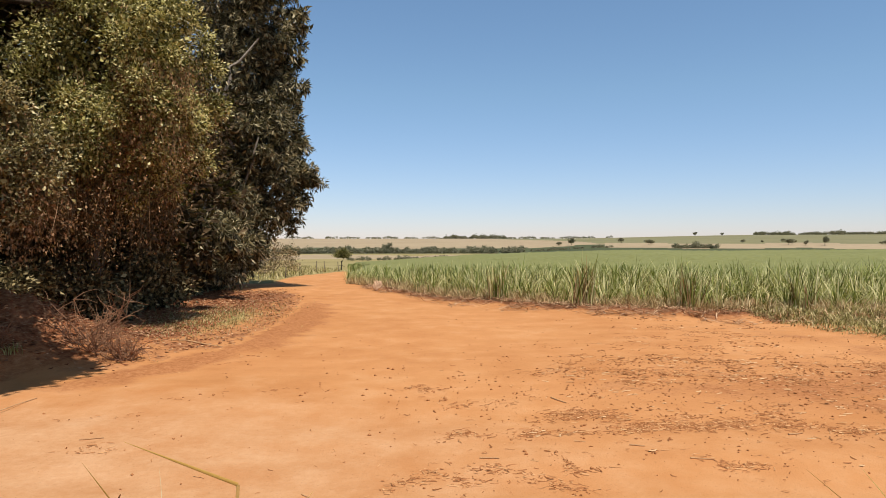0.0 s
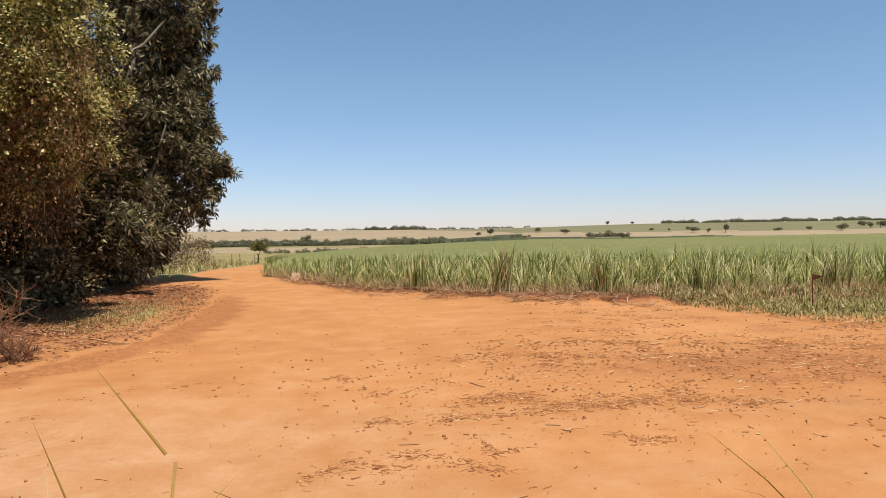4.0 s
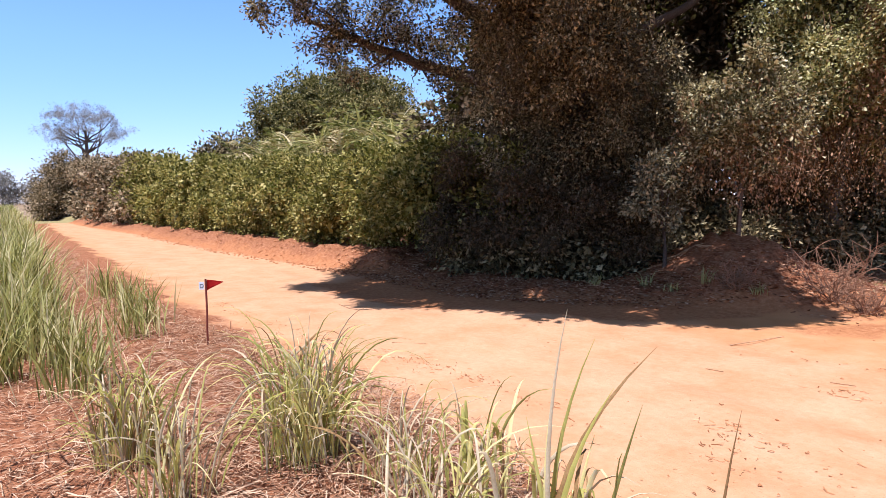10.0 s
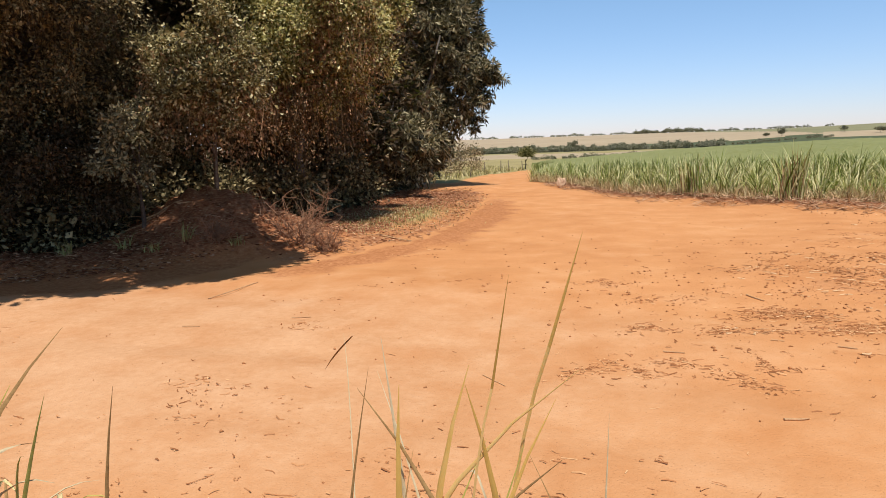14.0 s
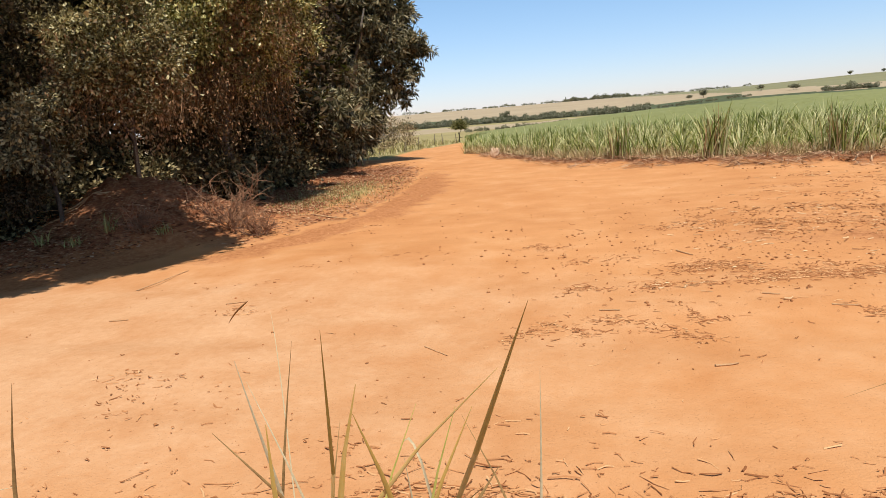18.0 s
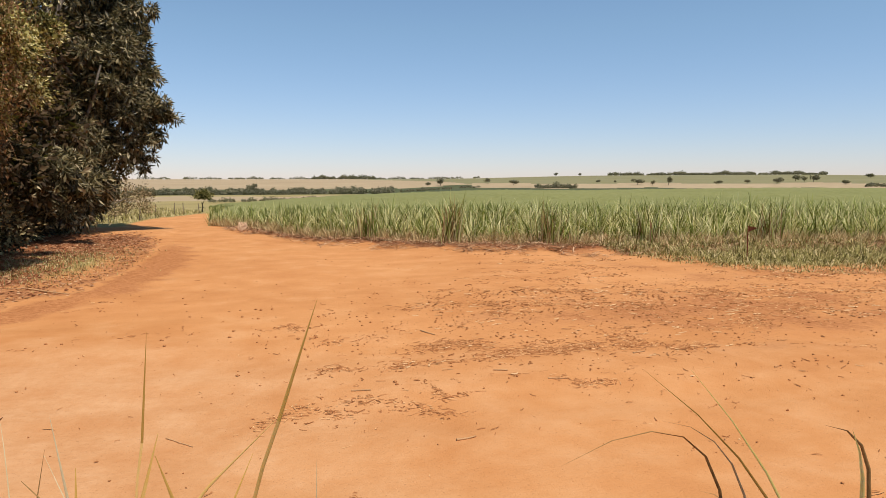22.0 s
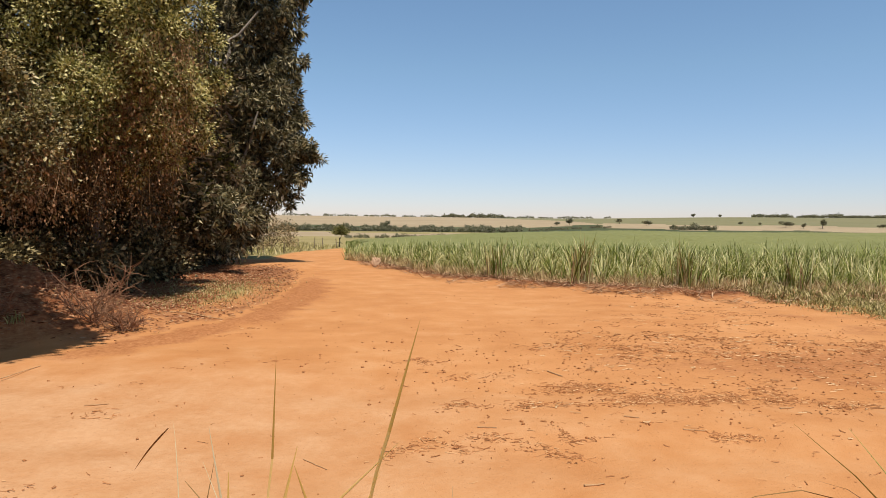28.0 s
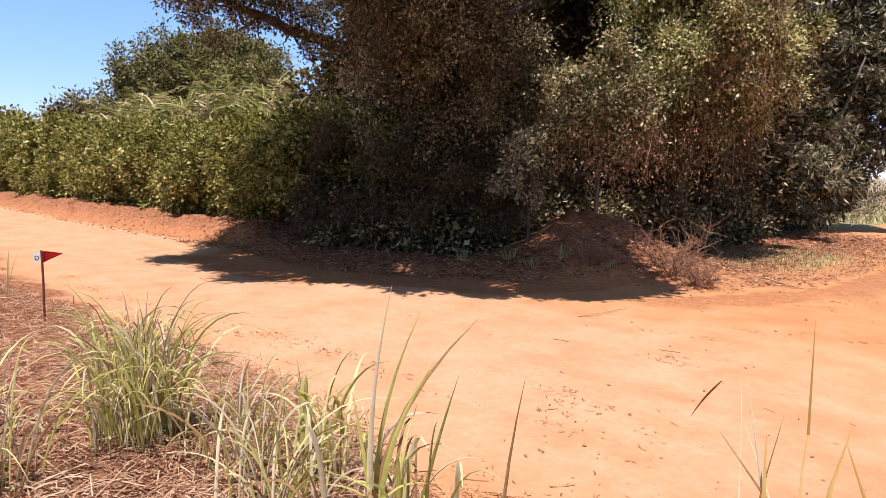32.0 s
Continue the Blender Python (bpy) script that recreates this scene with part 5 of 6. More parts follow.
def build_litter():
    r = np.random.default_rng(31)
    # straw mulch over the field beside the road, thinning with distance
    n = 130000
    x = -0.6 + r.normal(0, 0.7, n) - 26 * r.uniform(0, 1, n) ** 2.2
    y = line_y(ROAD_EDGE, x) - np.abs(r.normal(0, 1, n)) * np.interp(-x, [1, 6, 27], [0.9, 2.2, 5.0]) + r.normal(0, 0.10, n)
    ok = (y > -7) & (np.hypot(x, y) > 0.8)
    x, y = x[ok], y[ok]
    far = np.interp(np.hypot(x, y), [2, 25], [1.0, 2.0])
    lying(r, x, y, (0.02 + 0.14 * r.uniform(0, 1, len(x)) ** 2.2) * far ** 0.5, r.uniform(0.003, 0.009, len(x)) * far, M_MULCH, "straw_mulch", "thick reddish-brown straw mulch over the field", 0.03, segs=1)
    # the strewn road
    n = 620
    u = r.uniform(0, 1, n)
    x = np.where(u < 0.6, r.normal(2.6, 2.0, n), r.uniform(-6, 9, n))
    y = np.where(u < 0.6, 6.2 + 0.22 * (x - 2.6) + r.normal(0, 0.8, n), 2.5 + 11 * r.uniform(0, 1, n) ** 1.6)
    turn = r.uniform(0, 6.28, n)
    # drifts swept along the tracks
    for (ax, ay), (bx, by), wide, count in DRIFTS:
        ln = math.hypot(bx - ax, by - ay)
        heaps = max(3, int(ln / 0.16))
        hs, hq = r.uniform(-0.02, 1.02, heaps), r.normal(0, wide * 0.8, heaps)
        pick = (heaps * r.uniform(0, 1, count) ** 1.5).astype(int)
        s, q = hs[pick] + r.normal(0, 0.11, count) / ln, hq[pick] + r.normal(0, 0.05 + 0.12 * wide, count)
        nx, ny = -(by - ay) / ln, (bx - ax) / ln
        bow = 0.12 * np.sin(s * 5 + ax)
        x = np.concatenate([x, ax + (bx - ax) * s + nx * (q + bow)])
        y = np.concatenate([y, ay + (by - ay) * s + ny * (q + bow)])
        turn = np.concatenate([turn, math.atan2(by - ay, bx - ax) + r.normal(0, 0.55, count) + np.pi * (r.uniform(0, 1, count) < 0.5)])
    k = 60
    cx, cy = r.uniform(-6, 8, k), 2.5 + 8 * r.uniform(0, 1, k) ** 1.5
    ca = r.normal(0.1, 0.25, k)
    i = r.integers(0, k, 600)
    along, across = r.normal(0, 0.2, 600), r.normal(0, 0.06, 600)
    x = np.concatenate([x, cx[i] + along * np.cos(ca[i]) - across * np.sin(ca[i])])
    y = np.concatenate([y, cy[i] + along * np.sin(ca[i]) + across * np.cos(ca[i])])
    turn = np.concatenate([turn, ca[i] + r.normal(0, 0.8, 600)])
    ok = (y > 2.2) & (y < line_y(CANE_FRONT, x) - 0.5) & (y - line_y(BANK, np.minimum(x, -4.4)) < 0)
    x, y, turn = x[ok], y[ok], turn[ok]
    far = np.interp(y, [5, 10], [1.0, 1.4])
    chips(r, x, y, (0.014 + 0.075 * r.uniform(0, 1, len(x)) ** 2.6) * far, r.uniform(0.005, 0.012, len(x)) * far, turn, M_STRAW, "road_straw", "bits of straw strewn over the packed road")
    # straw line along the near edge of the road
    n = 9000
    x = r.normal(1.0, 3.0, n)
    y = np.interp(x, [-3, -1, 1, 4], [2.5, 2.88, 3.0, 2.85]) + 0.12 * waves(x, 0 * x, 1.1, 36) - np.abs(r.normal(0, 0.5, n)) + 0.25 * (r.uniform(0, 1, n) < 0.1)
    ok = np.hypot(x, y) > 0.9
    x, y = x[ok], y[ok]
    chips(r, x, y, 0.02 + 0.13 * r.uniform(0, 1, len(x)) ** 2.8, r.uniform(0.004, 0.011, len(x)), r.normal(0, 0.7, len(x)), M_STRAW, "edge_straw", "tan straw and stalk bits along the near road edge")
    # straw round about, behind the verge
    n = 16000
    x, y = r.normal(1.5, 4.2, n), 1.75 - np.abs(r.normal(0, 3.2, n)) + r.normal(0, 0.12, n)
    ok = (x > -5) & (np.hypot(x, y) > 0.6)
    x, y = x[ok], y[ok]
    n = len(x)
    lying(r, x, y, r.uniform(0.08, 0.34, n), r.uniform(0.006, 0.018, n), M_MULCH, "field_straw", "reddish-brown straw over the verge", 0.02)
    # straw before the cane
    x, y = field_points(r, 22000, -3, 24, -2.5, 0.2)
    ok = waves(x, y, 1.2, 33) + 1.15 * (y - line_y(CANE_FRONT, x)) + r.normal(0, 0.5, len(x)) > -1.9
    x, y = x[ok], y[ok]
    lying(r, x, y, r.uniform(0.06, 0.34, len(x)), r.uniform(0.012, 0.028, len(x)), M_MULCH, "cane_trash", "reddish cane trash along the field edge", 0.03)
    # fallen leaves under the grove
    n = 15000
    x = -4.2 - 10.5 * r.uniform(0, 1, n) ** 0.9
    y = line_y(BANK, x) + r.normal(0.9, 1.1, n)
    x2 = r.normal(-5.0, 0.8, 2600)
    y2 = r.uniform(10, 23, 2600)
    x, y = np.concatenate([x, x2]), np.concatenate([y, y2])
    x3, y3 = r.uniform(-7.5, -3.0, 14000), r.uniform(8.5, 22, 14000)
    x, y = np.concatenate([x, x3]), np.concatenate([y, y3])
    ok = ((y - line_y(BANK, np.minimum(x, -4.4)) > -0.5) & (x < -5)) | (LITTER(x, y) + r.normal(0, 0.12, len(x)) > r.uniform(0.4, 1.8, len(x)))
    bare = np.exp(-(((x + 6.9) / 1.3) ** 2 + ((y - 10.3) / 1.2) ** 2))
    ok &= r.uniform(0, 1, len(x)) > 0.8 * bare
    x, y = x[ok], y[ok]
    p = np.stack([x, y, ground_height(x, y) + r.uniform(0.004, 0.03, len(x))], 1)
    lv, lf = leaves(r, p, 0.09, 0.045, 0.0, np.tile([0, 0, 0.0], (len(p), 1)))
    lv = lv.reshape(-1, 4, 3)
    lv[:, 1:, 2] = lv[:, :1, 2] + (lv[:, 1:, 2] - lv[:, :1, 2]) * 0.22
    tagged(part("leaf_litter", (lv.reshape(-1, 3), lf), M_LITTER), "dry fallen leaves on the shaded earth", "leaf litter", kind="stuff")
    # clods
    n = 3400
    u = r.uniform(0, 1, n)
    x = np.where(u < 0.25, r.normal(2.8, 1.8, n), np.where(u < 0.66, -13 - 24 * r.uniform(0, 1, n) ** 1.5, r.uniform(-7, 14, n)))
    y = np.where(u < 0.25, 7.2 + r.normal(0, 1.0, n), np.where(u < 0.66, line_y(BANK, x) + r.uniform(-0.35, 0.9, n), 3 + 12 * r.uniform(0, 1, n)))
    big = np.where((u >= 0.25) & (u < 0.66), r.uniform(0.008, 0.035, n), 0.003 + 0.014 * r.uniform(0, 1, n) ** 4)
    ok = (y < line_y(CANE_FRONT, np.maximum(x, -4)) + 0.2)
    x, y, big = x[ok], y[ok], big[ok]
    c = np.stack([x, y, ground_height(x, y) + big * 0.35], 1)
    octa = np.array([[1, 0, 0], [0, 1, 0], [-1, 0, 0], [0, -1, 0], [0, 0, 0.8], [0, 0, -0.8]])
    v = c[:, None] + octa[None] * big[:, None, None] * r.uniform(0.6, 1.3, (len(x), 6, 1))
    f = np.array([[0, 1, 4], [1, 2, 4], [2, 3, 4], [3, 0, 4], [1, 0, 5], [2, 1, 5], [3, 2, 5], [0, 3, 5]])
    tagged(part("clods", (v.reshape(-1, 3), (np.arange(len(x))[:, None, None] * 6 + f[None]).reshape(-1, 3)), M_CLOD), "small crumbled red earth clods", "clods", kind="stuff")
    # crumbled soil on the rough side of the crossing
    n = 5000
    x = r.normal(4.6, 3.2, n)
    y = 8.3 + 0.12 * x + r.normal(0, 1.5, n)
    ok = (waves(x, y, 1.1, 51) + 0.6 * waves(x, y, 0.35, 52) + r.normal(0, 0.15, n) > 0.3) & (y > 5.2) & (y < line_y(CANE_FRONT, np.maximum(x, -4)) - 0.6)
    x, y = x[ok], y[ok]
    big = 0.005 + 0.017 * r.uniform(0, 1, len(x)) ** 3
    c = np.stack([x, y, ground_height(x, y) + big * 0.3], 1)
    v = c[:, None] + octa[None] * big[:, None, None] * r.uniform(0.5, 1.4, (len(x), 6, 1))
    tagged(part("soil_crumbs", (v.reshape(-1, 3), (np.arange(len(x))[:, None, None] * 6 + f[None]).reshape(-1, 3)), M_CLOD), "crumbled red soil on the rough side of the crossing", "clods", kind="stuff")
    # short streaks of cane trash and clods pressed along the tracks
    k = 110
    cx = np.concatenate([r.normal(4.2, 2.6, k - 30), r.uniform(4, 15, 30)])
    cy = np.concatenate([7.6 + 0.15 * cx[:k - 30] + r.normal(0, 1.35, k - 30), line_y(VERGE_EDGE, cx[k - 30:]) - r.uniform(0.1, 2.2, 30)])
    ca, cl = r.normal(0.12, 0.16, k), r.uniform(0.15, 0.75, k)
    i = r.integers(0, k, 3600)
    along, across = r.normal(0, 1, 3600) * cl[i], r.normal(0, 1, 3600) * r.uniform(0.03, 0.2, k)[i]
    x, y = cx[i] + along * np.cos(ca[i]) - across * np.sin(ca[i]), cy[i] + along * np.sin(ca[i]) + across * np.cos(ca[i])
    ok = (y > 4.6) & (y < line_y(CANE_FRONT, np.maximum(x, -4)) - 0.6) & (x > 0.8)
    x, y, i = x[ok], y[ok], i[ok]
    big = (0.005 + 0.018 * r.uniform(0, 1, len(x)) ** 3) * np.interp(y, [5, 11], [0.7, 1.25])
    c = np.stack([x, y, ground_height(x, y) + big * 0.35], 1)
    v = c[:, None] + octa[None] * big[:, None, None] * r.uniform(0.5, 1.5, (len(x), 6, 1)) * np.array([1.2, 1.0, 0.75])
    tagged(part("track_clods", (v.reshape(-1, 3), (np.arange(len(x))[:, None, None] * 6 + f[None]).reshape(-1, 3)), M_CLOD), "rows of pressed red clods along the wheel tracks", "clods", kind="stuff")
    s = r.uniform(0, 1, len(x)) < 0.3
    chips(r, x[s], y[s], r.uniform(0.03, 0.12, s.sum()), r.uniform(0.009, 0.018, s.sum()), ca[i[s]] + r.normal(0, 0.6, s.sum()), M_TRASH, "track_trash", "tan cane trash pressed along the wheel tracks")
    # trash along the front of the right-hand verge
    n = 2400
    x = r.uniform(6.8, 17, n)
    y = line_y(VERGE_EDGE, x) + 0.15 + r.normal(0, 0.22, n)
    ok = waves(x, y, 1.0, 44) + r.normal(0, 0.4, n) > -0.2
    x, y = x[ok], y[ok]
    lying(r, x, y, r.uniform(0.06, 0.2, len(x)), r.uniform(0.008, 0.02, len(x)), M_TRASH, "verge_trash", "tan cane trash along the verge", 0.03)
    # tufted weeds of the right-hand verge
    k = 2600
    cx = r.uniform(6.8, 24, k)
    y0 = line_y(VERGE_EDGE, cx)
    cy = y0 + (line_y(CANE_FRONT, cx) + 0.3 - y0) * r.beta(1.2, 1.0, k)
    deep = smooth01(0.0, 2.2, cy - y0)
    ok = waves(cx, cy, 1.3, 14) + r.normal(0, 0.3, k) + 1.5 * deep > 0.15
    cx, cy, deep = cx[ok], cy[ok], deep[ok]
    ch = (0.05 + 0.13 * deep) * (1 + 0.5 * waves(cx, cy, 1.0, 15)) * r.uniform(0.6, 1.4, len(cx))
    i = r.integers(0, len(cx), 48000)
    m = len(i)
    x, y = cx[i] + r.normal(0, 0.12, m), cy[i] + r.normal(0, 0.12, m)
    tagged(part("verge_grass", strips(r, np.stack([x, y, ground_height(x, y)], 1), r.uniform(0, 6.28, m), np.clip(ch[i], 0.06, 0.6) * r.uniform(0.5, 1.2, m), r.uniform(0, 1.0, m), r.uniform(0.4, 2.0, m), r.uniform(0.010, 0.026, m), 3), M_VERGE), "weedy olive and tan grass in tufts on the verge", "grass", kind="stuff")
    n = 4200
    x, y = r.normal(-5.0, 0.6, n), r.normal(14.5, 1.5, n)
    x2, y2 = r.uniform(-30, -6, 9000), r.uniform(30, 75, 9000)
    ok = x2 < road_left(y2) - 0.1
    x, y = np.concatenate([x, x2[ok]]), np.concatenate([y, y2[ok]])
    m = len(x)
    tall = np.where(y > 29, r.uniform(0.15, 0.5, m), r.uniform(0.02, 0.09, m))
    tagged(part("turf", strips(r, np.stack([x, y, ground_height(x, y)], 1), r.uniform(0, 6.28, m), tall, r.uniform(0, 0.8, m), r.uniform(0.2, 1.0, m), np.where(y > 29, 0.04, 0.012), 2), M_VERGE), "short green and tan turf", "grass", kind="stuff")


M_VERGE = leafy("weedy_grass", [(0.2, (0.115, 0.090, 0.032)), (0.45, (0.285, 0.25, 0.082)), (0.64, (0.48, 0.415, 0.165)), (0.84, (0.78, 0.63, 0.36))], 0.7, 0.22, 0.08, (0.36, 0.29, 0.09))
M_TRASH = leafy("tan_cane_trash", [(0.2, (0.28, 0.12, 0.05)), (0.5, (0.52, 0.28, 0.13)), (0.85, (0.76, 0.54, 0.31))], 0.9, 0.05, 0.03)
VERGE_EDGE = [(6.8, 15.4), (7.4, 12.4), (7.8, 10.8), (9.9, 10.3), (11.3, 9.7), (24, 6.5)]
build_litter()


def stick(a, b, rad, label, seed):
    r = np.random.default_rng(seed)
    za, zb = on_ground(*a), on_ground(*b)
    t = np.array([(a[0] + b[0]) / 2, (a[1] + b[1]) / 2, (za + zb) / 2])
    p = wander(r, (*a, za + rad), (*b, zb + rad), 7, rad * 0.5) - t
    p[:, 2] = np.linspace(za, zb, 7) - t[2] + rad * 0.9
    ob = part("stick", tube(p, np.linspace(rad, rad * 0.55, 7), 7), M_STICK, smooth=True)
    ob.location = t
    tagged(ob, label, "stick", "fallen sticks")


def build_sticks():
    rows = [((1.23, 7.43), (1.35, 7.2), 0.018), ((-4.45, 6.62), (-4.3, 7.4), 0.014), ((-3.92, 5.47), (-3.74, 5.48), 0.014), ((-3.0, 5.87), (-2.82, 5.92), 0.013), ((0.94, 4.26), (1.08, 4.31), 0.015), ((1.98, 5.42), (2.16, 5.40), 0.012),
            ((-8.14, 1.98), (-7.81, 2.24), 0.013), ((-7.86, 1.45), (-7.88, 2.0), 0.010), ((-6.62, 3.59), (-6.33, 3.87), 0.012), ((-4.3, 11.4), (-3.4, 10.65), 0.028), ((-4.6, 11.3), (-4.0, 11.2), 0.018), ((1.6, 5.75), (1.72, 5.72), 0.014),
            ((0.35, 5.45), (0.5, 5.42), 0.013), ((3.1, 6.1), (3.25, 6.15), 0.015), ((-0.9, 4.8), (-0.7, 4.6), 0.009), ((-9.5, 4.2), (-9.0, 4.15), 0.011)]
    for k, (a, b, rad) in enumerate(rows):
        stick(a, b, rad * 0.52, "thin weathered brown stick lying on the dirt", 300 + k)


build_sticks()


def twig_bush(x, y, size, seed):
    r = np.random.default_rng(seed)
    t = thing("dry_twig_bush", (x, y, on_ground(x, y)), "leafless dry brown twig bush on the red earth", "bush")
    for k in range(22):
        a = r.uniform(0, 6.28)
        tip = np.array([math.cos(a) * r.uniform(0.2, 0.62), math.sin(a) * r.uniform(0.2, 0.6), r.uniform(0.15, 0.72)]) * size
        p = wander(r, (0.03 * math.cos(a), 0.03 * math.sin(a), -0.02), tip, 6, 0.035 * size)
        geos = [tube(p, np.linspace(0.011, 0.004, 6), 5)]
        for j in range(11):
            q = p[r.integers(2, 6)]
            e = q + r.normal(0, 0.16, 3) * size + np.array([0, 0, 0.04 * size])
            e[2] = max(e[2], 0.02)
            geos.append(tube(wander(r, q, e, 4, 0.02), np.linspace(0.005, 0.002, 4), 4))
        part("branch", join(geos), M_TWIG, t)


M_TWIG = plain("dry_twigs", (0.18, 0.085, 0.045), (0.41, 0.225, 0.125), 30, 0.9, 0.4, 0.002)
twig_bush(-4.95, 9.75, 1.05, 1)
twig_bush(-4.45, 9.6, 0.55, 2)
twig_bush(-5.9, 8.9, 0.5, 3)


def weed_tuft(x, y, h, n, seed):
    """A low olive tuft of narrow blades on the shaded bank."""
    r = np.random.default_rng(seed)
    t = thing("weed_tuft", (x, y, on_ground(x, y) - 0.01), "low dark olive weed tuft on the shaded red bank", "weed", "weeds on the bank")
    for k in range(n):
        b = np.array([[r.normal(0, 0.05), r.normal(0, 0.05), 0.0]])
        geo = strips(r, b, np.array([r.uniform(0, 6.28)]), np.array([h * r.uniform(0.6, 1.2)]), np.array([abs(r.normal(0.2, 0.25))]), np.array([r.uniform(0.4, 1.7)]), np.array([r.uniform(0.010, 0.018)]), 5)
        part("weed_blade", geo, M_VERGE, t)


for k, (x, y, h) in enumerate([(-6.35, 8.85, 0.34), (-7.3, 8.6, 0.28), (-8.0, 8.2, 0.24), (-5.6, 8.95, 0.2), (-6.75, 8.55, 0.2)]):
    weed_tuft(x, y, h, 26, 500 + k)


def fallen_branch(a, b, rad, seed):
    r = np.random.default_rng(seed)
    za, zb = on_ground(*a) + rad * 1.1, on_ground(*b) + rad * 1.1
    t = thing("fallen_branch", (a[0], a[1], za), "pale fallen branch lying on the earth mound", "branch", "fallen branches")
    o = np.array([a[0], a[1], za])
    s = np.linspace(0, 1, 9)
    p = np.stack([a[0] + (b[0] - a[0]) * s, a[1] + (b[1] - a[1]) * s, s], 1)
    p[:, :2] += r.normal(0, rad * 0.6, (9, 2))
    p[:, 2] = [on_ground(q[0], q[1]) + rad * 0.9 for q in p]
    part("stem", tube(p - o, np.linspace(rad, rad * 0.5, 9), 7), M_STICK, t, smooth=True)
    for k in range(3):
        i = int(r.integers(2, 7))
        e = p[i] + np.array([r.normal(0, 0.2), r.normal(0, 0.2), r.uniform(0.03, 0.16)])
        part("twig", tube(wander(r, p[i], e, 4, 0.02) - o, np.linspace(rad * 0.4, rad * 0.15, 4), 5), M_STICK, t)


fallen_branch((-8.3, 9.5), (-6.9, 9.9), 0.022, 521)
fallen_branch((-8.0, 9.2), (-7.2, 9.9), 0.016, 522)
fallen_branch((-8.1, 8.1), (-7.7, 8.2), 0.010, 523)


# ---- survey flags, board, fence ----
def survey_flag(x, y, height, face, seed, letter, label):
    """A thin stake with a pennant, turned by face degrees."""
    r = np.random.default_rng(seed)
    t = thing("survey_flag", (x, y, on_ground(x, y)), label, "flag")
    t.rotation_euler = (0, 0, radians(face))
    part("stake", tube(wander(r, (0, 0, -0.15), (0, 0, height), 6, 0.002), np.full(6, 0.011), 8), M_STAKE, t, smooth=True)
    n, m = 8, 4
    bm = bmesh.new()
    grid = []
    for i in range(n + 1):
        u = i / n
        half = 0.055 * (1 - u) + 0.004
        grid.append([bm.verts.new((0.012 + u * 0.17, 0.012 * math.sin(u * 5), height - 0.065 + 0.028 * u + half * (2 * j / m - 1))) for j in range(m + 1)])
    for i in range(n):
        for j in range(m):
            bm.faces.new((grid[i][j], grid[i + 1][j], grid[i + 1][j + 1], grid[i][j + 1]))
    geo = bmesh.ops.solidify(bm, geom=bm.faces[:], thickness=0.002)
    part("pennant", bm, M_RED if letter else M_FADED, t, smooth=True)
    if letter:
        bm = bmesh.new()
        bmesh.ops.create_cube(bm, size=1.0)
        bmesh.ops.scale(bm, vec=(0.055, 0.003, 0.085), verts=bm.verts)
        bmesh.ops.translate(bm, vec=(-0.042, 0, height - 0.07), verts=bm.verts)
        tag = part("tag", bm, M_WHITE, t, "white plastic tag")
        cu = bpy.data.curves.new("letter", "FONT")
        cu.body, cu.size, cu.align_x, cu.align_y, cu.extrude = letter, 0.06, "CENTER", "CENTER", 0.0008
        ob = bpy.data.objects.new("letter_curve", cu)
        scene.collection.objects.link(ob)
        me = bpy.data.meshes.new_from_object(ob.evaluated_get(bpy.context.evaluated_depsgraph_get()))
        bpy.data.objects.remove(ob)
        me.materials.clear()
        me.materials.append(M_BLACK)
        lt = new("letter", me)
        lt.parent = tag
        lt.location, lt.rotation_euler = (-0.042, -0.0028, height - 0.075), (radians(90), 0, 0)
    return t


survey_flag(-7.51, 1.79, 0.72, 78, 5, "D", "red pennant on a thin stake with a lettered white tag")
survey_flag(8.87, 12.35, 0.74, -40, 6, "", "faded brownish-red marker flag on a thin stake in grass")


def crumpled_sack(x, y):
    """A stiff pale sack standing crumpled at the field edge."""
    r = np.random.default_rng(55)
    bm = bmesh.new()
    bmesh.ops.create_icosphere(bm, subdivisions=4, radius=1.0)
    dents = r.normal(0, 1, (16, 3))
    dents /= np.linalg.norm(dents, axis=1)[:, None]
    for v in bm.verts:
        c = np.array(v.co)
        c = np.sign(c) * np.abs(c) ** 0.6
        k = 1 - 0.34 * np.exp(-((dents - c / np.linalg.norm(c)) ** 2).sum(axis=1) / 0.05).max() + 0.05 * math.sin(c[0] * 9 + c[2] * 7)
        v.co = (c[0] * 0.15 * k + 0.03 * c[2], c[1] * 0.08 * k, 0.15 + c[2] * 0.16 * k + 0.05 * abs(c[0]))
    ob = part("crumpled_sack", bm, M_BOARD)
    ob.location = (x, y, on_ground(x, y) + 0.01)
    ob.rotation_euler = (0, radians(8), radians(10))
    tagged(ob, "small crumpled pale tan sack before the cane", "sack")


crumpled_sack(-2.2, 22.9)


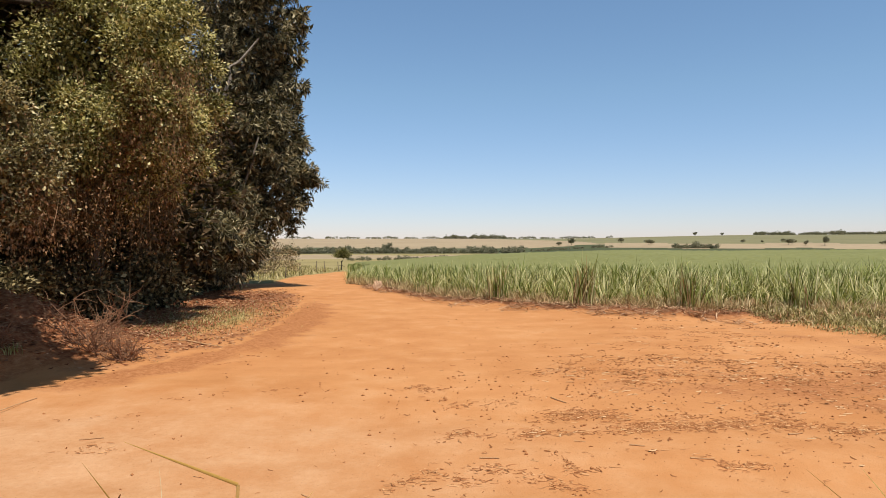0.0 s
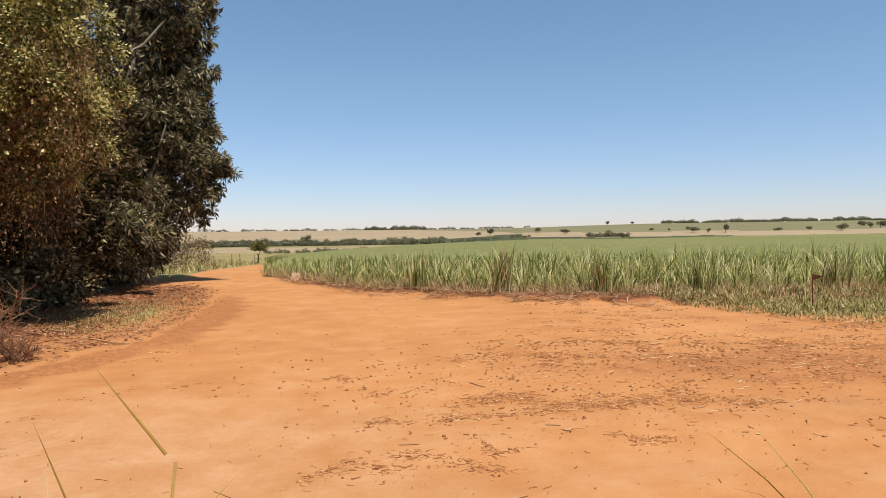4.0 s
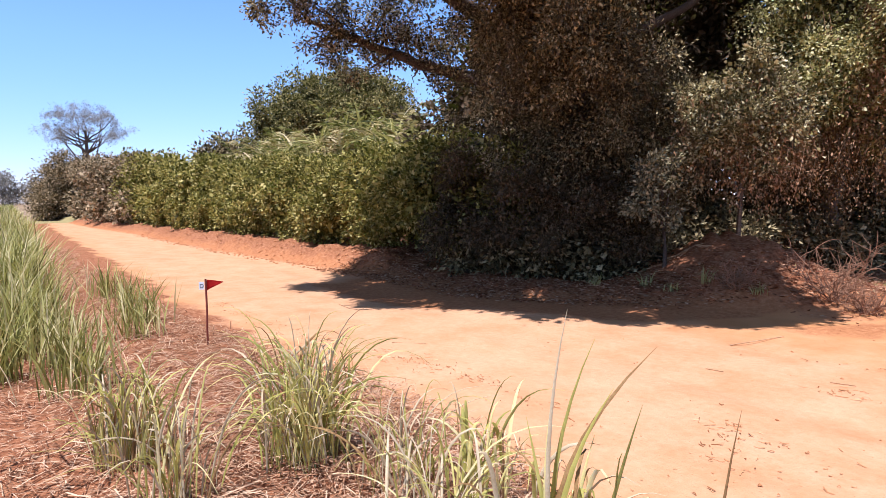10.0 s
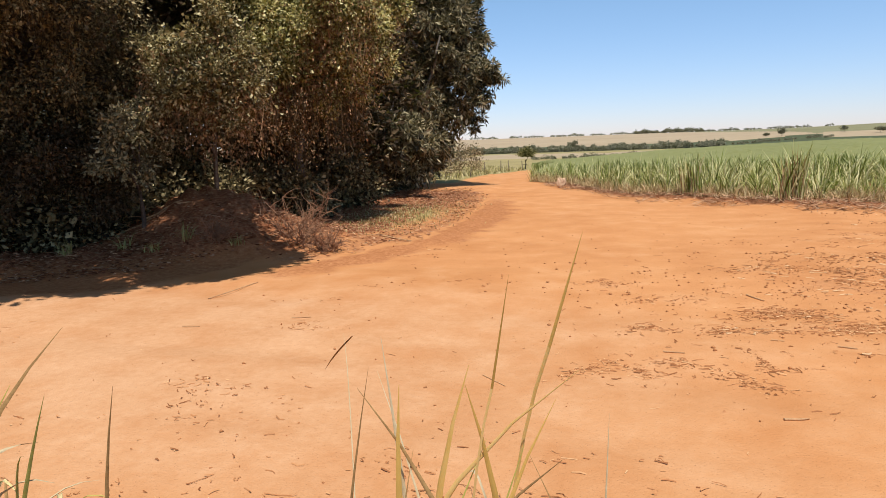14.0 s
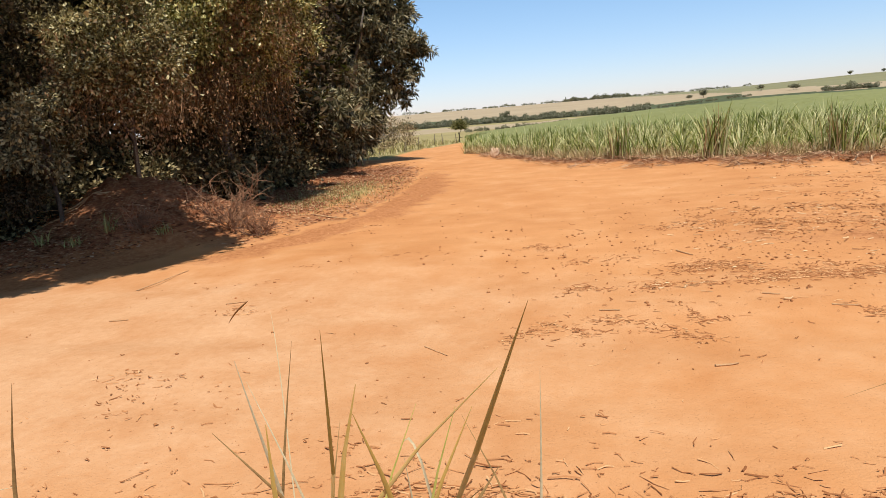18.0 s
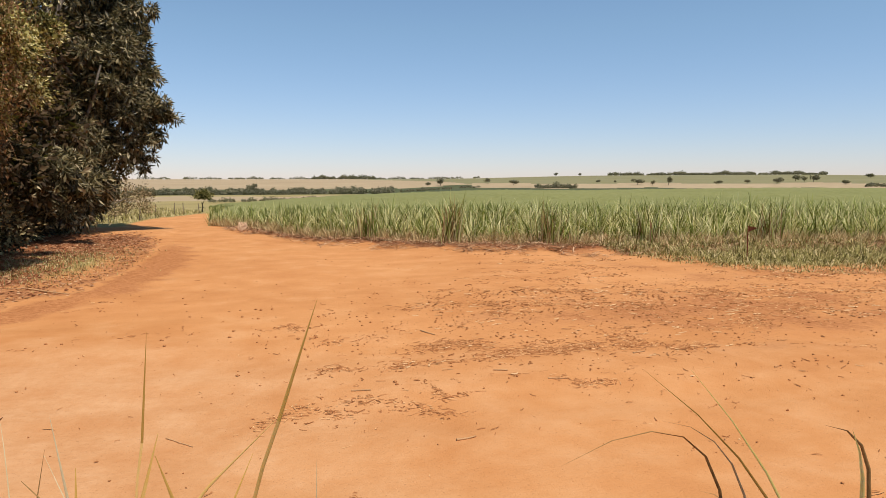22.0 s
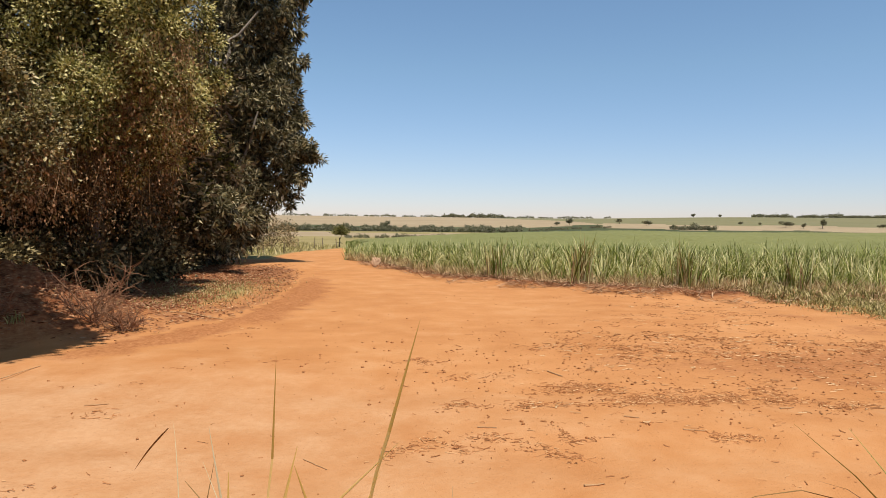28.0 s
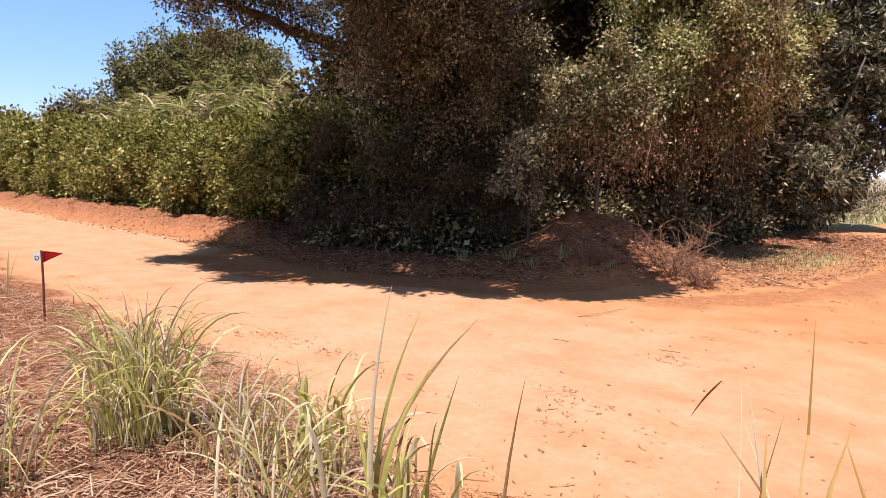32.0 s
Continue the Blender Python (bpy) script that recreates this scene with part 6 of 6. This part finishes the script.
def fence():
    t = thing("wire_fence", (-13.0, 44.0, on_ground(-13, 44)), "old wire fence with pale wooden posts", "fence")
    o = np.array(t.location)
    r = np.random.default_rng(12)
    pts = []
    for k in range(8):
        x, y = -13.2 + 0.42 * k + r.normal(0, 0.15), 43.5 + 2.9 * k + r.normal(0, 0.5)
        z = on_ground(x, y)
        h = 1.7 if k == 0 else 0.85 + r.uniform(-0.15, 0.15)
        p = wander(r, (x, y, z - 0.2), (x + r.normal(0, 0.05), y, z + h), 4, 0.01) - o
        part("post", tube(p, [0.045, 0.042, 0.04, 0.036], 7), M_POST, t, smooth=True)
        pts.append((x, y, z))
    for h in (0.3, 0.55, 0.78):
        part("wire", tube(np.array(pts) + np.array([0, 0, h]) - o, np.full(len(pts), 0.004), 4), M_POST, t)


fence()


# ---- beyond the field ----
def scrub_tree():
    tree("roadside_scrub_tree", (-10.3, 38.5), [(-10.3, 38.3, 1.15, 1.2, 1.2, 0.55), (-9.3, 38.6, 0.8, 0.7, 0.8, 0.45), (-11.2, 38.4, 0.9, 0.8, 0.8, 0.5)], M_LEAF_DRYMIX_SUN, "thin olive scrub tree beside the road", 1.3, 0.06, (0.12, 0.055), 12.0, 16, 0.2, 0.2, M_PALEBARK, seed=81, branching=3, ragged=1.0)
    z = on_ground(-10.7, 70.2)
    tree("small_round_tree", (-10.7, 70.2), [(-10.7, 70.2, z + 1.0, 0.8, 0.8, 0.65), (-10.45, 70.0, z + 1.65, 0.55, 0.55, 0.45), (-11.1, 70.1, z + 0.5, 0.6, 0.6, 0.45), (-10.3, 70.1, z + 0.45, 0.5, 0.6, 0.4)], M_LEAF_DOME, "small round dark tree past the road bend", 1.0, 0.08, (0.18, 0.10), 14.0, 18, 0.2, 0.1, seed=82, core=True, ragged=0.8)
    for k, (x, y) in enumerate([(-9.2, 33.5), (-10.6, 35.0), (-8.6, 36.5), (-16.0, 62.0), (-12.0, 55.0)]):
        tree("low_dry_bush", (x, y), [(x, y, on_ground(x, y) + 0.4, 0.7, 0.6, 0.45)], M_LEAF_DRYMIX_SUN, "low dry roadside bush", 0.4, 0.03, (0.1, 0.05), 12.0, 20, 0.14, 0.1, seed=83 + k, category="bush", group="low dry bushes", limbs=False)


def far_tree(az, dist, height, wide, seed, label="lone dark tree on the far fields"):
    r = np.random.default_rng(seed)
    x, y = dist * math.sin(radians(az)), dist * math.cos(radians(az))
    t = thing("far_tree", (x, y, on_ground(x, y)), label, "tree", "lone trees on the far fields")
    part("trunk", tube(wander(r, (0, 0, -0.5), (0, 0, height * 0.6), 4, height * 0.01), np.linspace(height * 0.035, height * 0.02, 4), 6), M_BARK, t)
    blobs = [(r.normal(0, wide * 0.2), r.normal(0, wide * 0.2), height * r.uniform(0.55, 0.8), wide * r.uniform(0.3, 0.5), wide * r.uniform(0.3, 0.5), height * r.uniform(0.16, 0.28)) for _ in range(4)]
    s = height / 10
    part("crown", leaves(r, crown_places(r, blobs, 0.3 / s ** 2, 6, 0.5 * s)[0], 1.3 * s, 0.8 * s, 0.1), M_LEAF_FAR_HAZED, t)


# paler, flatter leaf colour puts distance haze into the far trees
M_LEAF_FAR_HAZED = leafy("hazed_far_tree_leaves", [(0.2, (0.125, 0.12, 0.075)), (0.5, (0.20, 0.185, 0.12)), (0.8, (0.30, 0.265, 0.18))], 0.7, 0.3)


def belt(name, az0, az1, dist, depth, height, n, label, seed, gap=0.0):
    """A belt of many small round trees along the far fields."""
    r = np.random.default_rng(seed)
    a = np.radians(r.uniform(az0, az1, n))
    lump = np.sin(a * 90 + seed) + np.sin(a * 210 + 2 * seed) + 0.7 * np.sin(a * 430)
    ok = lump > gap - 2.0
    a, lump = a[ok], lump[ok]
    d = dist + r.uniform(-depth, depth, len(a)) + 14 * np.sin(a * 30)
    h = height * (0.62 + 0.15 * lump) * 0.4 ** r.uniform(0, 1, len(a)) * 1.35
    m = 34
    q = r.normal(0, 1, (len(a), m, 3))
    q /= np.linalg.norm(q, axis=2)[..., None]
    q *= r.uniform(0.5, 1.0, (len(a), m, 1)) * np.stack([h * 0.5, h * 0.5, h * 0.42], 1)[:, None]
    x, y = d * np.sin(a), d * np.cos(a)
    p = q + np.stack([x, y, ground_height(x, y) + h * 0.5], 1)[:, None]
    size = height * 0.2
    tagged(part(name, leaves(r, p.reshape(-1, 3), size, size * 0.75, 0.1), M_LEAF_FAR_HAZED), label, "woods", kind="stuff")


def build_far():
    scrub_tree()
    lone = [(11.1, 765, 9, 10), (10.0, 770, 5, 7), (15.2, 790, 7, 7), (17.4, 755, 6, 10), (24.5, 805, 4, 6), (25.9, 800, 3, 4), (27.7, 760, 7, 11), (28.9, 750, 6, 5), (30.15, 750, 10, 7), (21.0, 2150, 13, 15), (36.05, 780, 5, 6), (38.1, 772, 8, 11), (39.35, 900, 9, 10), (39.95, 820, 7, 6), (40.55, 820, 9, 10), (42.6, 760, 5, 7), (44.15, 1200, 8, 13),
            (45.9, 585, 6, 5), (46.4, 590, 8, 5), (47.0, 600, 4, 6), (49.6, 690, 8, 13), (-4.7, 640, 11, 9), (23.0, 1900, 9, 10), (33.9, 770, 4, 7)]
    for k, (az, dist, h, w) in enumerate(lone):
        far_tree(az, dist, h * 0.85, w * 0.75, 400 + k)
    belt("scrub_belt", -14.5, 6.9, 655, 45, 7.6, 900, "dark belt of scrub woods across the valley", 3)
    belt("field_scrub", 6.5, 14.5, 690, 14, 3.4, 150, "low scrub line along the far cane", 5, 0.6)
    belt("hill_scrub", 19.3, 22.7, 705, 12, 6, 110, "dark scrub patch on the far slope", 6)
    belt("valley_bushes", -8.2, 0.5, 300, 14, 2.4, 120, "row of bushes in the valley", 7, 0.9)
    belt("ridge_wood", 0.2, 5.6, 1820, 25, 15, 150, "dark wood on the far ridge", 8)
    belt("ridge_trees", -13.5, 14.5, 1830, 40, 8, 520, "thin line of trees along the far ridge", 9, 1.0)
    belt("plateau_wood", 25.3, 41.4, 2450, 60, 15, 700, "long dark wood on the far plateau", 10)
    belt("right_scrub", 43.9, 46.0, 750, 12, 5, 60, "dark scrub patch beyond the cane", 11)
    belt("hill_grove", 46.5, 52.0, 640, 25, 4.5, 110, "distant scrub beyond the cane", 12, 0.6)


build_far()


# ---- what moves: the tall blades sway in the wind ----
def motions():
    """Rows: seconds, then the lean of the lower piece and of the tip (about x, about y)."""
    bent_long = [(0, -9, -17.1, 11.7, -80), (1, -15.9, -15.7, 1.9, -64.9), (2, -15.2, -17.7, 3.6, -65), (4.5, -15.4, -12.3, -6.9, -40.9), (5, -16.5, -9.1, -13.3, -21.3)]
    long_blade = [(6, -2.7, -5.9), (7, -8.1, -7.6), (8, -7.7, -7.2), (10, 0, -3), (13, -4, -2), (14, -8.2, -2), (14.5, -8.7, -0.3), (16.5, -4.9, 0.2), (17, 5.5, 3.2), (17.5, 5.6, 2.4), (18, 15.8, 1.1), (19, 2, 0.1), (20, 0.8, -0.2), (21, 2.7, -0.5),
                  (22, -1.8, 0.3), (23, 0, -0.5), (24.5, 1.6, -1.2), (26.5, 0, -2.5), (27, -0.3, -2.8), (28, -4.7, -2.9), (29, -8.5, -2.8), (30, -7.7, -5.2), (31, -6.5, -8.4), (32, -5, -8)]
    bent_thin = [(0, -10.6, -19.2, 8, -39.5), (1, -12.2, -14.6, 1.2, -28.3), (2, -11.7, -15.5, 3.6, -32), (4.5, -11.6, -13.5, 1.1, -24.9), (5, -12.9, -10.9, -10.7, -24.2)]
    thin_blade = [(6, -4.3, -9.5), (7, -4.3, -8.8), (8, -6, -10), (10, 0, -4), (13, 16.5, -0.1), (14, -0.6, 4.3), (14.5, -6.8, -1.4), (16.5, 1, 3.1), (17, 7.5, 8.4), (17.5, 10.6, 10.8), (18, 17.6, 2.6), (19, -4.4, -1.6), (20, -5.5, -1.6), (21, -6.2, -2.3),
                  (22, -7.2, -2.3), (23, -6, -1.5), (24.5, -2.4, -0.3), (26.5, -4, -4), (27, -5.6, -5.6), (28, -6.3, -4.9), (29, -6.5, -4.9), (30, -6.1, -6.1), (31, -4.2, -10.5), (32, -4, -8)]
    both = [bent + [(t, a, b, a, b) for t, a, b in stiff] for bent, stiff in ((bent_long, long_blade), (bent_thin, thin_blade))]
    for (lower, tip, crease), rows in zip(HINGED, both):
        walk(lower, [(t, pose(0, 0, 0, a, b, 0)) for t, a, b, _, _ in rows])
        walk(tip, [(t, Matrix.Translation(pose(0, 0, 0, a, b, 0) @ crease) @ pose(0, 0, 0, c, d, 0) @ Matrix.Translation(-crease)) for t, a, b, c, d in rows])
    for ob in SWAYING:
        walk(ob, [(p[0], pose(0, 0, 0, (p[1] + q[1]) * 0.3, (p[2] + q[2]) * 0.3, 0)) for p, q in zip(*both)])


motions()
